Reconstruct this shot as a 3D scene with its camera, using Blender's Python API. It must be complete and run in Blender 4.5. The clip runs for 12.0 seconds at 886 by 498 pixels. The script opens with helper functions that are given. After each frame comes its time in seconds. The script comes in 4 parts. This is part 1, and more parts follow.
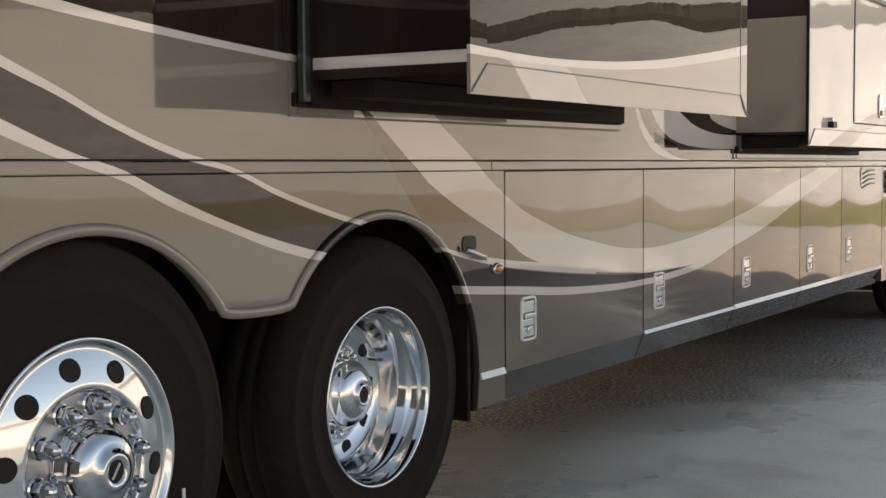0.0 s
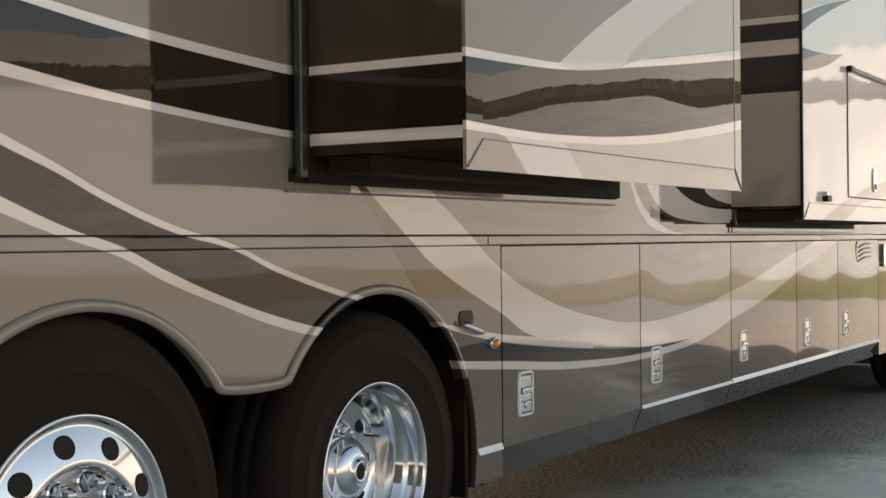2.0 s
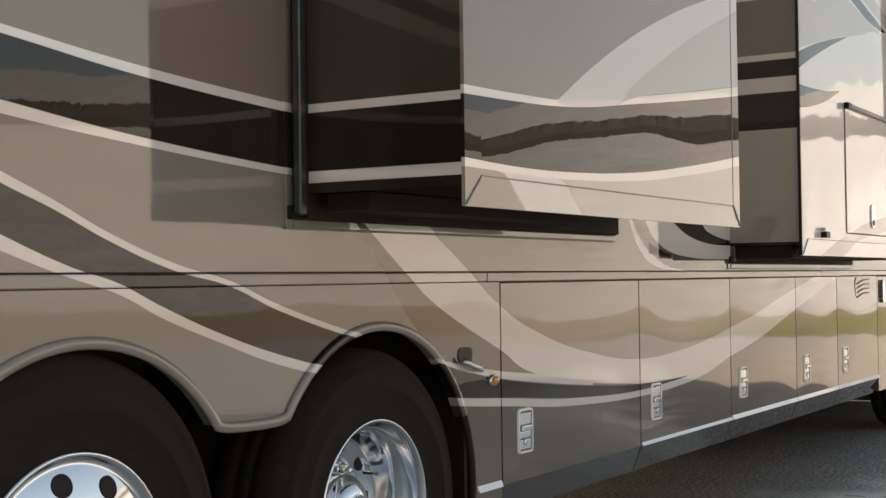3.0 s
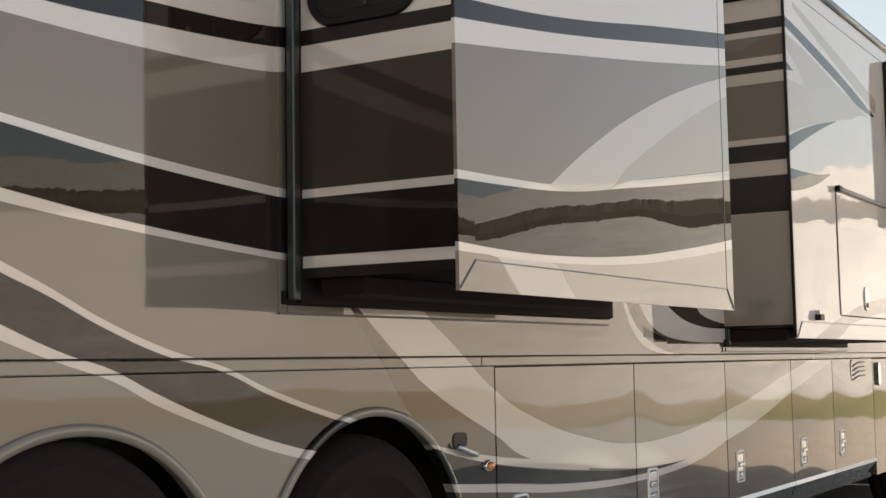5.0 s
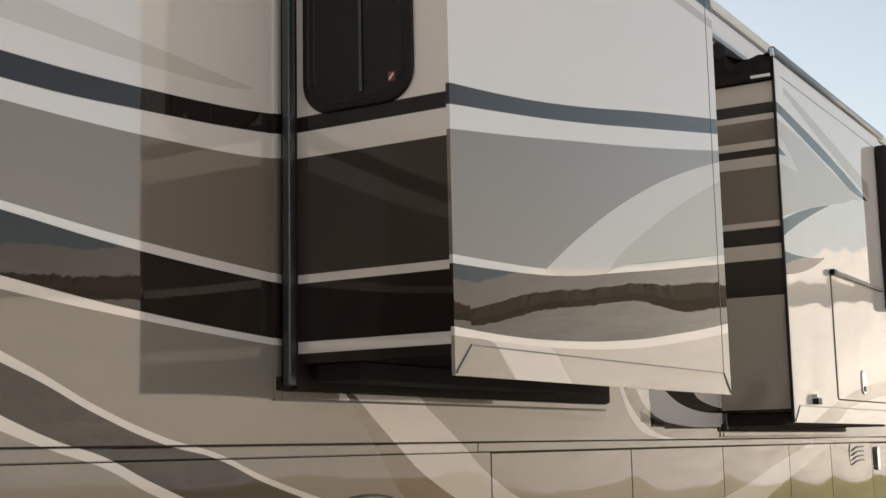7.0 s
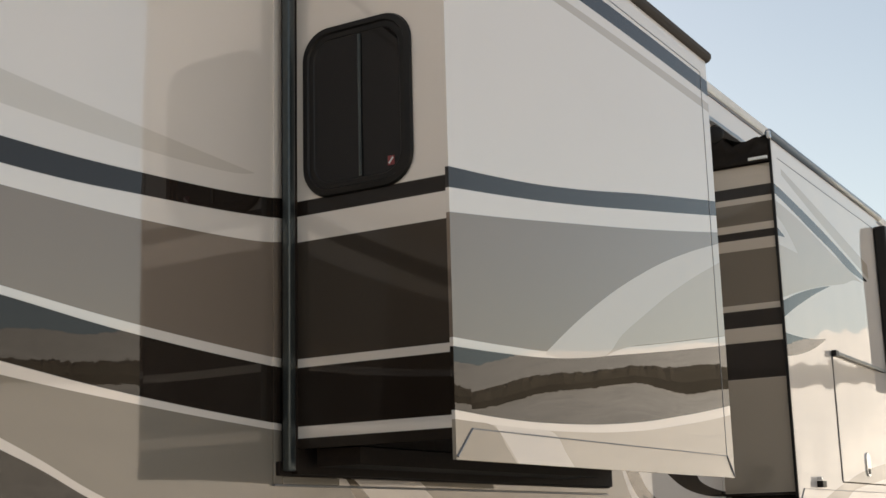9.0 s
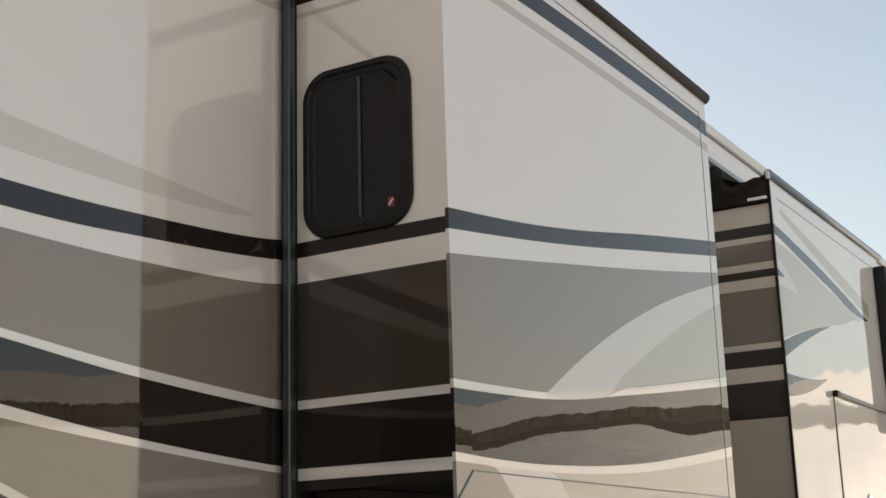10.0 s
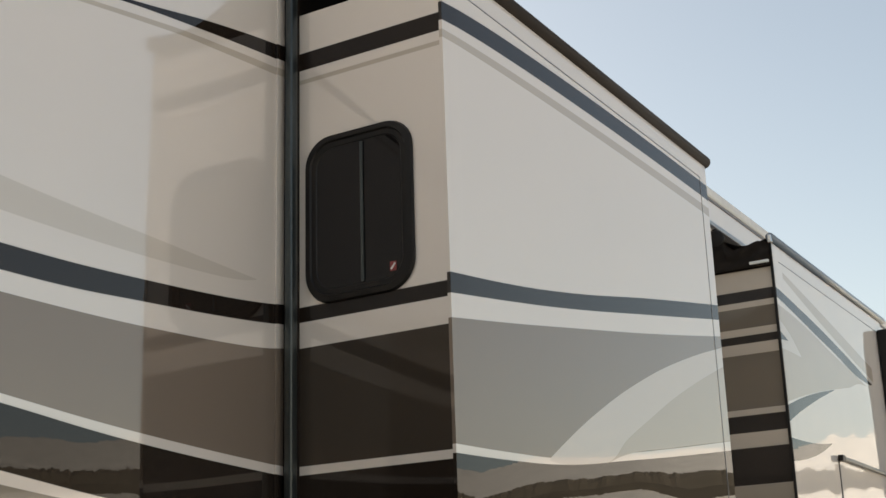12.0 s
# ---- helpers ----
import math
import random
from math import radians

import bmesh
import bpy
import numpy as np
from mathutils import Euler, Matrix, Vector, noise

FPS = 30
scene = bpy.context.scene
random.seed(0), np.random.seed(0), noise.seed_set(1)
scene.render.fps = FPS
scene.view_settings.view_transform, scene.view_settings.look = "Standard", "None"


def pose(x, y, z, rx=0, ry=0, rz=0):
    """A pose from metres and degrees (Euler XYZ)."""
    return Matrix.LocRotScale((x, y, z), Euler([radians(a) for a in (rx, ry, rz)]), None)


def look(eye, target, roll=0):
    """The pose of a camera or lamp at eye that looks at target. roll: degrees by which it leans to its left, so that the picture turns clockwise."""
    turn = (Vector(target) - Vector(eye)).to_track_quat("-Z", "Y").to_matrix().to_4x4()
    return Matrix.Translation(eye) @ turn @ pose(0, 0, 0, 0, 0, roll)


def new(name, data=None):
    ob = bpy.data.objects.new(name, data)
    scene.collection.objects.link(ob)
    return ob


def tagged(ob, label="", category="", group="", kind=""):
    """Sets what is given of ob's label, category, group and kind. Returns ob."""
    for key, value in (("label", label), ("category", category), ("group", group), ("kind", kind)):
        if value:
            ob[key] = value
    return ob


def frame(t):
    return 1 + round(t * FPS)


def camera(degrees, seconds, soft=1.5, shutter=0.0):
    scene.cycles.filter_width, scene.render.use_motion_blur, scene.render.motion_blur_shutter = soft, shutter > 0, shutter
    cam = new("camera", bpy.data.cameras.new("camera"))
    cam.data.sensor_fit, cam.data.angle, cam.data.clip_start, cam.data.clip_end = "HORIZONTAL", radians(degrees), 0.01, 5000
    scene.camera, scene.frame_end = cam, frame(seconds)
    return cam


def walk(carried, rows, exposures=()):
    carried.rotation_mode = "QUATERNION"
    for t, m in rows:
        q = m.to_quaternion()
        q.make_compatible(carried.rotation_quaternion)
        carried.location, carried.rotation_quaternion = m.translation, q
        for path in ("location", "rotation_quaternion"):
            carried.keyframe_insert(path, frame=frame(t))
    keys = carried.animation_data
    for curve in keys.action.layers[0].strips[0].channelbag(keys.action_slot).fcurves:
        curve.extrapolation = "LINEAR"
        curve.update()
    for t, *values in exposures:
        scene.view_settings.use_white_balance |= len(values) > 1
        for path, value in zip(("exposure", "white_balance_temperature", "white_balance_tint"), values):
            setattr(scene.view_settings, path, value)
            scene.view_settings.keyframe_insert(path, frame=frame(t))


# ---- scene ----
# A motorhome with two slide-out rooms; x runs along it towards its nose, y from the camera into its side wall, z up.
EYE = 1.31
WALL = 2.5
cam = camera(36.92, 12.0)
ROWS = [
    (0, -58.330, -3.531, 0.422),
    (0.5, -58.370, -2.658, 0.497),
    (1, -58.419, -1.836, 0.521),
    (1.5, -58.467, -1.068, 0.573),
    (2, -58.502, -0.305, 0.599),
    (2.5, -58.535, 0.459, 0.666),
    (3, -58.568, 1.282, 0.710),
    (5, -58.880, 4.920, 1.001),
    (5.5, -58.991, 5.792, 1.096),
    (6, -59.058, 6.684, 1.147),
    (6.5, -59.109, 7.615, 1.220),
    (7, -59.142, 8.581, 1.236),
    (9, -59.228, 12.158, 1.545),
    (9.5, -59.251, 13.031, 1.637),
    (10, -59.276, 13.932, 1.717),
    (10.5, -59.312, 14.778, 1.808),
    (11, -59.339, 15.556, 1.848),
    (11.5, -59.334, 16.219, 1.930),
    (12, -59.270, 16.707, 1.858),
]
walk(cam, [(t, pose(0, 0, EYE, 0, 0, yaw) @ pose(0, 0, 0, pitch) @ pose(0, 0, 0, 0, roll) @ pose(0, 0, 0, 90)) for t, yaw, pitch, roll in ROWS],
     exposures=[(0.0, 1.81, 8600, 16), (6.0, 1.79, 8600, 15.5), (12.0, 1.76, 8600, 12)])

# ---- light ----
SUN_UP, SUN_AZ = 33.0, -10.0
world = bpy.data.worlds.new("sky")
scene.world = world
world.use_nodes = True
wt = world.node_tree
sky = wt.nodes.new("ShaderNodeTexSky")
sky.sky_type = "NISHITA"
sky.sun_disc = False
sky.sun_elevation, sky.sun_rotation = radians(SUN_UP), radians(SUN_AZ)
sky.air_density, sky.dust_density, sky.ozone_density = 0.8, 3.0, 0.3
wt.nodes["Background"].inputs["Strength"].default_value = 0.095
haze = wt.nodes.new("ShaderNodeMix")
haze.data_type, haze.blend_type = "RGBA", "MULTIPLY"
haze.inputs[0].default_value = 1.0
haze.inputs[7].default_value = (0.98, 1.0, 0.935, 1.0)
wt.links.new(sky.outputs["Color"], haze.inputs[6])
wt.links.new(haze.outputs[2], wt.nodes["Background"].inputs["Color"])
sun = new("sun", bpy.data.lights.new("sun", "SUN"))
sun.data.energy, sun.data.angle, sun.data.color = 5.0, radians(0.55), (1.0, 0.98, 0.955)
_e, _a = radians(SUN_UP), radians(SUN_AZ)
sun.matrix_world = look((0, 0, 30), Vector((0, 0, 30)) - Vector((math.sin(_a) * math.cos(_e), math.cos(_a) * math.cos(_e), math.sin(_e))))

# ---- materials ----
MIST = (0.61, 0.535, 0.47)
CREAM = (0.75, 0.667, 0.605)
LIGHT = (0.63, 0.555, 0.50)
PALE_TAN = (0.51, 0.435, 0.365)
TAN = (0.245, 0.208, 0.170)
TAUPE = (0.138, 0.106, 0.080)
DARK_TAUPE = (0.023, 0.0165, 0.0122)
# grey taupe darkened to hold the shade on the rear room's cheek
SHADED_TAUPE = (0.056, 0.042, 0.032)
SAND = (0.33, 0.275, 0.222)
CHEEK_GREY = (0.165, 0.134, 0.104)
GREY_TAUPE = (0.246, 0.187, 0.148)
BROWN = (0.018, 0.013, 0.010)
BLACK_BROWN = (0.0150, 0.0092, 0.0064)
# share of metallic flake in each paint
SHADED_SKIRT = (0.052, 0.046, 0.039)
FLAKE = {MIST: 0.16, CHEEK_GREY: 0.25, SAND: 0.14, SHADED_SKIRT: 0.25, CREAM: 0.18, LIGHT: 0.12, PALE_TAN: 0.14, TAN: 0.14, TAUPE: 0.40, DARK_TAUPE: 0.2, SHADED_TAUPE: 0.25, GREY_TAUPE: 0.3, BROWN: 0.15, BLACK_BROWN: 0.0}


class Nodes:
    """Short hand for one material's node tree."""

    def __init__(self, name):
        self.m = bpy.data.materials.new(name)
        self.m.use_nodes = True
        self.t = self.m.node_tree
        self.b = self.t.nodes["Principled BSDF"]

    def add(self, kind, **values):
        n = self.t.nodes.new(kind)
        for k, v in values.items():
            n.inputs[k].default_value = v
        return n

    def link(self, a, b):
        self.t.links.new(a, b)

    def math(self, op, a, b=None, clamp=False):
        n = self.t.nodes.new("ShaderNodeMath")
        n.operation, n.use_clamp = op, clamp
        for i, v in enumerate((a, b)):
            if v is None:
                continue
            if isinstance(v, (int, float)):
                n.inputs[i].default_value = v
            else:
                self.link(v, n.inputs[i])
        return n.outputs[0]

    def mix(self, fac, a, b):
        n = self.t.nodes.new("ShaderNodeMix")
        n.data_type = "RGBA"
        for i, v in ((0, fac), (6, a), (7, b)):
            if isinstance(v, tuple):
                n.inputs[i].default_value = (*v, 1)
            elif isinstance(v, (int, float)):
                n.inputs[i].default_value = v
            else:
                self.link(v, n.inputs[i])
        return n.outputs[2]

    def noise(self, scale, detail=3.0, vector=None, rough=0.5):
        n = self.add("ShaderNodeTexNoise", Scale=scale, Detail=detail, Roughness=rough)
        if vector is None:
            vector = self.position()
        self.link(vector, n.inputs["Vector"])
        return n.outputs[0]

    def position(self):
        return self.t.nodes.new("ShaderNodeNewGeometry").outputs["Position"]

    def bump(self, height, distance, strength=1.0, normal=None):
        n = self.add("ShaderNodeBump", Strength=strength, Distance=distance)
        self.link(height, n.inputs["Height"])
        if normal is not None:
            self.link(normal, n.inputs["Normal"])
        return n.outputs[0]

    def span(self, v, a, b):
        n = self.t.nodes.new("ShaderNodeMapRange")
        n.inputs[1].default_value, n.inputs[2].default_value = a, b
        self.link(v, n.inputs[0])
        return n.outputs[0]


def plain(name, colour, rough=0.5, metal=0.0, grain=30.0, spread=0.25, relief=0.0004, coat=0.0, gloss=0.5):
    """A surface with slight mottling, uneven gloss and fine relief."""
    n = Nodes(name)
    f = n.noise(grain, 5.0)
    g = n.noise(grain * 0.07, 3.0)
    both = n.math("MULTIPLY", n.math("ADD", f, g), 0.5)
    fac = n.span(both, 0.3, 0.7)
    n.link(n.mix(fac, tuple(c * (1 - spread) for c in colour), tuple(min(1, c * (1 + spread)) for c in colour)), n.b.inputs["Base Color"])
    n.link(n.math("ADD", n.math("MULTIPLY", g, 0.2 * rough), rough * 0.9), n.b.inputs["Roughness"])
    n.b.inputs["Metallic"].default_value = metal
    n.b.inputs["Coat Weight"].default_value = coat
    n.b.inputs["Specular IOR Level"].default_value = gloss
    if relief:
        n.link(n.bump(f, relief), n.b.inputs["Normal"])
    return n.m


def livery(name, base, stripes, along="X", wave=0.0016, size=1.0, coat=1.45):
    """Gloss automotive paint with stripes: each one (colour, upper edge, lower edge), edges as points (along, z)."""
    n = Nodes(name)
    sep = n.t.nodes.new("ShaderNodeSeparateXYZ")
    n.link(n.position(), sep.inputs[0])
    u, z = sep.outputs[along], sep.outputs["Z"]
    if size != 1.0:
        u, z = n.math("DIVIDE", u, size), n.math("ADD", n.math("DIVIDE", n.math("SUBTRACT", z, EYE), size), EYE)
    col = n.mix(0.0, base, base)
    flake = n.mix(0.0, (FLAKE[base],) * 3, (FLAKE[base],) * 3)
    for colour, upper, lower in stripes:
        lo_u, hi_u = max(upper[0][0], lower[0][0]), min(upper[-1][0], lower[-1][0])
        edge = []
        for pts in (upper, lower):
            a, b = pts[0][0], pts[-1][0]
            fc = n.t.nodes.new("ShaderNodeFloatCurve")
            c = fc.mapping.curves[0]
            zs = [q[1] for q in pts]
            z0, z1 = min(zs) - 0.01, max(zs) + 0.01
            for i, (pu, pz) in enumerate(pts):
                q = ((pu - a) / (b - a), (pz - z0) / (z1 - z0))
                if i == 0:
                    c.points[0].location = q
                elif i == len(pts) - 1:
                    c.points[-1].location = q
                else:
                    c.points.new(*q)
            fc.mapping.update()
            n.link(n.math("DIVIDE", n.math("SUBTRACT", u, a), b - a), fc.inputs["Value"])
            edge.append(n.math("ADD", n.math("MULTIPLY", fc.outputs[0], z1 - z0), z0))
        inside = n.math("MULTIPLY", n.math("MULTIPLY", n.math("SUBTRACT", edge[0], z), 500.0, True), n.math("MULTIPLY", n.math("SUBTRACT", z, edge[1]), 500.0, True))
        within = n.math("MULTIPLY", n.math("GREATER_THAN", u, lo_u), n.math("LESS_THAN", u, hi_u))
        mask = n.math("MULTIPLY", inside, within)
        col = n.mix(mask, col, colour)
        flake = n.mix(mask, flake, (FLAKE[colour],) * 3)
    grain = n.noise(900.0, 2.0)
    dust = n.noise(2.3, 6.0)
    col = n.mix(n.math("MULTIPLY", n.span(grain, 0.35, 0.75), 0.012), col, (0.75, 0.7, 0.65))
    col = n.mix(n.math("MULTIPLY", n.span(dust, 0.45, 0.8), 0.025), col, (0.30, 0.27, 0.23))
    n.link(col, n.b.inputs["Base Color"])
    n.b.inputs["Roughness"].default_value = 0.07
    n.link(flake, n.b.inputs["Metallic"])
    n.b.inputs["Specular IOR Level"].default_value = 0.0
    n.b.inputs["Coat Weight"].default_value = 1.0
    n.b.inputs["Coat IOR"].default_value = coat
    n.link(n.math("ADD", n.math("MULTIPLY", n.span(dust, 0.4, 0.8), 0.012), 0.004), n.b.inputs["Coat Roughness"])
    low = n.bump(n.noise(1.5, 1.0), wave)
    peel = n.bump(n.noise(26.0, 2.0), 0.00004, normal=low)
    n.link(peel, n.b.inputs["Coat Normal"])
    n.link(peel, n.b.inputs["Normal"])
    return n.m


body_stripes = []
room_stripes = []
cheek_stripes = []
front_stripes = []
front_cheek_stripes = []


def stripe(to, colour, upper, lower):
    to.append((colour, upper, lower))


def level(to, colour, top, bottom, a, b):
    """A level stripe from a to b."""
    to.append((colour, [(a, top), (b, top)], [(a, bottom), (b, bottom)]))


# side wall, rear: from the roof down
stripe(body_stripes, BLACK_BROWN, [(1.0, 2.85), (2.52, 3.12), (2.92, 3.20), (3.3, 3.255)], [(1.0, 2.80), (2.43, 3.09), (2.79, 3.14), (3.3, 3.195)])
stripe(body_stripes, PALE_TAN, [(1.0, 2.77), (2.66, 3.10), (2.92, 3.13), (3.3, 3.165)], [(1.0, 2.75), (2.66, 3.08), (2.92, 3.105), (3.3, 3.135)])
stripe(body_stripes, MIST, [(1.0, 2.57), (2.09, 2.46), (2.69, 2.43), (3.08, 2.412)], [(1.0, 2.44), (2.09, 2.37), (2.69, 2.372), (3.08, 2.408)])
stripe(body_stripes, BLACK_BROWN, [(1.0, 2.31), (2.12, 2.29), (2.60, 2.305), (3.3, 2.37)], [(1.0, 2.25), (2.12, 2.22), (2.60, 2.24), (3.3, 2.30)])
stripe(body_stripes, GREY_TAUPE, [(1.0, 2.19), (2.12, 2.168), (2.60, 2.173), (3.3, 2.238)], [(1.0, 2.03), (2.13, 1.92), (2.60, 1.88), (3.3, 1.845)])
stripe(body_stripes, BLACK_BROWN, [(1.0, 2.01), (2.13, 1.90), (2.60, 1.855), (3.3, 1.82)], [(1.0, 1.88), (2.13, 1.74), (2.60, 1.69), (3.3, 1.645)])
stripe(body_stripes, TAN, [(1.0, 1.85), (2.13, 1.71), (2.60, 1.67), (3.15, 1.635), (3.5, 1.62)], [(1.0, 1.15), (1.6, 1.15), (2.4, 1.15), (3.0, 1.15), (3.5, 1.15)])
# tan field of the lower wall
level(body_stripes, TAN, 1.468, 1.30, 3.4, 5.6)
level(body_stripes, TAN, 1.64, 1.30, 5.5, 13.2)
level(body_stripes, TAN, 1.31, 0.0, -1.5, 13.2)
# sand field above the swoosh
stripe(body_stripes, SAND, [(3.95, 1.64), (6.0, 1.64), (8.94, 1.64)], [(3.95, 1.51), (4.2, 1.38), (4.51, 1.205), (4.78, 1.10), (5.31, 0.98), (5.87, 0.92), (6.31, 0.93), (7.15, 1.02), (8.19, 1.19), (8.94, 1.31)])
# taupe lower half behind the swoosh
stripe(body_stripes, TAUPE, [(4.0, 0.86), (4.5, 0.83), (5.31, 0.765), (5.87, 0.755), (6.31, 0.765), (6.8, 0.81), (7.16, 0.86), (8.44, 1.10), (9.44, 1.30), (13.2, 1.30)],
       [(4.0, 0.0), (7.0, 0.0), (13.2, 0.0)])
stripe(body_stripes, DARK_TAUPE, [(1.0, 2.03), (2.10, 1.565), (2.45, 1.43), (2.70, 1.35), (2.92, 1.305), (3.14, 1.23), (3.55, 1.13)], [(1.0, 1.83), (2.10, 1.41), (2.32, 1.335), (2.48, 1.295), (2.88, 1.15), (3.36, 1.035), (3.55, 0.98)])
stripe(body_stripes, LIGHT, [(1.0, 2.05), (2.10, 1.58), (2.27, 1.515), (2.45, 1.44), (2.70, 1.36), (2.92, 1.312), (3.14, 1.24), (3.62, 1.12)], [(1.0, 2.02), (2.10, 1.55), (2.27, 1.49), (2.45, 1.417), (2.70, 1.338), (2.91, 1.297), (3.14, 1.22), (3.62, 1.10)])
stripe(body_stripes, LIGHT, [(1.0, 1.85), (2.10, 1.43), (2.32, 1.352), (2.48, 1.31), (2.65, 1.243), (2.88, 1.163), (3.14, 1.09), (3.42, 1.03)], [(1.0, 1.80), (2.10, 1.39), (2.32, 1.322), (2.48, 1.28), (2.65, 1.21), (2.88, 1.135), (3.13, 1.06), (3.42, 1.0)])
# swoosh over the compartment doors
stripe(body_stripes, TAUPE, [(3.4, 1.60), (3.59, 1.49), (3.75, 1.39), (3.91, 1.29), (4.12, 1.18), (4.51, 1.03), (4.79, 0.92)], [(3.4, 1.60), (3.62, 1.42), (3.75, 1.29), (3.91, 1.13), (4.12, 1.0), (4.51, 0.94), (4.79, 0.915)])
stripe(body_stripes, LIGHT, [(3.95, 1.51), (4.2, 1.38), (4.51, 1.205), (4.78, 1.10), (5.31, 0.98), (5.87, 0.92), (6.31, 0.93), (7.15, 1.02), (8.19, 1.19), (8.94, 1.31)],
       [(3.95, 1.26), (4.12, 1.18), (4.51, 1.03), (4.79, 0.92), (5.31, 0.845), (5.87, 0.80), (6.31, 0.765), (7.16, 0.86), (8.44, 1.10), (8.94, 1.20)])
stripe(body_stripes, LIGHT, [(3.59, 1.50), (3.75, 1.495), (3.97, 1.49)], [(3.59, 1.50), (3.75, 1.39), (3.97, 1.25)])
stripe(body_stripes, LIGHT, [(8.93, 1.30), (9.2, 1.30), (9.44, 1.30)], [(8.93, 1.195), (9.2, 1.25), (9.44, 1.30)])
stripe(body_stripes, LIGHT, [(4.0, 1.03), (4.51, 0.95), (4.80, 0.92), (5.33, 0.86)], [(4.0, 1.0), (4.51, 0.92), (4.80, 0.885), (5.33, 0.834)])
stripe(body_stripes, BROWN, [(4.0, 1.02), (4.51, 0.92), (4.78, 0.885), (5.31, 0.835), (5.87, 0.80), (6.51, 0.80)], [(4.0, 0.88), (4.51, 0.845), (5.31, 0.785), (5.87, 0.77), (6.2, 0.78), (6.51, 0.798)])
stripe(body_stripes, LIGHT, [(4.0, 0.89), (4.51, 0.845), (5.31, 0.785), (5.87, 0.77), (6.31, 0.785), (6.8, 0.85)], [(4.0, 0.86), (4.51, 0.812), (5.31, 0.752), (5.87, 0.74), (6.31, 0.752), (6.8, 0.80)])
# roundel between the two rooms
stripe(body_stripes, LIGHT, [(5.74, 1.64), (6.3, 1.64), (7.2, 1.64)], [(5.74, 1.64), (5.80, 1.53), (5.90, 1.43), (6.05, 1.365), (6.25, 1.34), (7.2, 1.34)])
stripe(body_stripes, TAUPE, [(5.78, 1.64), (6.3, 1.64), (7.2, 1.64)], [(5.78, 1.64), (5.86, 1.52), (5.98, 1.44), (6.15, 1.38), (6.35, 1.345), (7.2, 1.342)])
stripe(body_stripes, LIGHT, [(5.92, 1.64), (6.3, 1.64), (7.2, 1.64)], [(5.92, 1.64), (5.98, 1.56), (6.10, 1.48), (6.25, 1.435), (6.45, 1.41), (7.2, 1.40)])
stripe(body_stripes, BLACK_BROWN, [(6.2, 1.66), (6.62, 1.66), (6.8, 1.55), (7.2, 1.50)], [(6.2, 1.66), (6.35, 1.57), (6.7, 1.49), (7.2, 1.475)])

# reflection of the front cheek's black foot, painted on as a dark triangle
stripe(body_stripes, BLACK_BROWN, [(6.0, 1.475), (6.08, 1.455), (6.3, 1.415)], [(6.0, 1.42), (6.15, 1.41), (6.3, 1.405)])

# rear room: outer face
F0, F1 = 3.2, 5.8
stripe(room_stripes, BLACK_BROWN, [(F0, 3.275), (4.2, 3.335), (F1, 3.345)], [(F0, 3.21), (4.2, 3.262), (F1, 3.27)])
stripe(room_stripes, PALE_TAN, [(F0, 3.185), (4.2, 3.222), (F1, 3.235)], [(F0, 3.155), (4.2, 3.185), (F1, 3.19)])
stripe(room_stripes, BLACK_BROWN, [(F0, 2.38), (3.67, 2.43), (4.09, 2.49), (4.88, 2.63), (F1, 2.785)], [(F0, 2.31), (3.67, 2.37), (4.09, 2.43), (4.88, 2.56), (F1, 2.715)])
stripe(room_stripes, GREY_TAUPE, [(F0, 2.235), (3.67, 2.30), (4.07, 2.36), (4.85, 2.48), (F1, 2.64)], [(F0, 1.87), (3.64, 1.88), (3.96, 1.895), (4.53, 1.97), (F1, 2.16)])
stripe(room_stripes, PALE_TAN, [(4.3, 1.91), (4.36, 1.94), (4.54, 2.04), (4.75, 2.135), (5.15, 2.305), (F1, 2.535)], [(4.3, 1.89), (4.53, 1.965), (5.0, 2.04), (F1, 2.16)])
stripe(room_stripes, LIGHT, [(3.90, 1.89), (4.29, 2.09), (4.72, 2.27), (5.16, 2.42), (F1, 2.595)], [(3.90, 1.88), (4.15, 1.885), (4.36, 1.92), (4.54, 2.02), (4.75, 2.115), (5.15, 2.285), (F1, 2.515)])
stripe(room_stripes, BLACK_BROWN, [(F0, 1.845), (3.64, 1.858), (3.96, 1.876), (4.53, 1.945), (F1, 2.12)], [(F0, 1.665), (3.63, 1.652), (4.03, 1.66), (4.50, 1.688), (5.08, 1.75), (F1, 1.85)])
stripe(room_stripes, PALE_TAN, [(F0, 1.64), (3.62, 1.63), (4.03, 1.637), (4.50, 1.66), (5.07, 1.715), (F1, 1.81)], [(F0, 1.45), (4.5, 1.45), (F1, 1.45)])
stripe(room_stripes, SAND, [(F0, 1.637), (3.4, 1.634), (3.50, 1.632), (3.53, 1.626), (3.61, 1.566), (3.70, 1.50)], [(F0, 1.45), (3.5, 1.45), (3.70, 1.45)])
stripe(room_stripes, LIGHT, [(3.53, 1.632), (3.75, 1.632), (3.90, 1.632), (3.93, 1.628), (4.02, 1.566), (4.11, 1.50)], [(3.53, 1.632), (3.68, 1.52), (3.75, 1.45), (4.11, 1.45)])

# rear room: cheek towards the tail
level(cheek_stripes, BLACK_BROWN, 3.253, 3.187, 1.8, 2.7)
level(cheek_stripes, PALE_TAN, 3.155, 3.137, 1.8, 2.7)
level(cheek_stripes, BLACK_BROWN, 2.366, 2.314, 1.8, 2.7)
level(cheek_stripes, SHADED_TAUPE, 2.232, 1.857, 1.8, 2.7)
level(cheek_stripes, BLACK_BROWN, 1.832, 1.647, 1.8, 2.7)
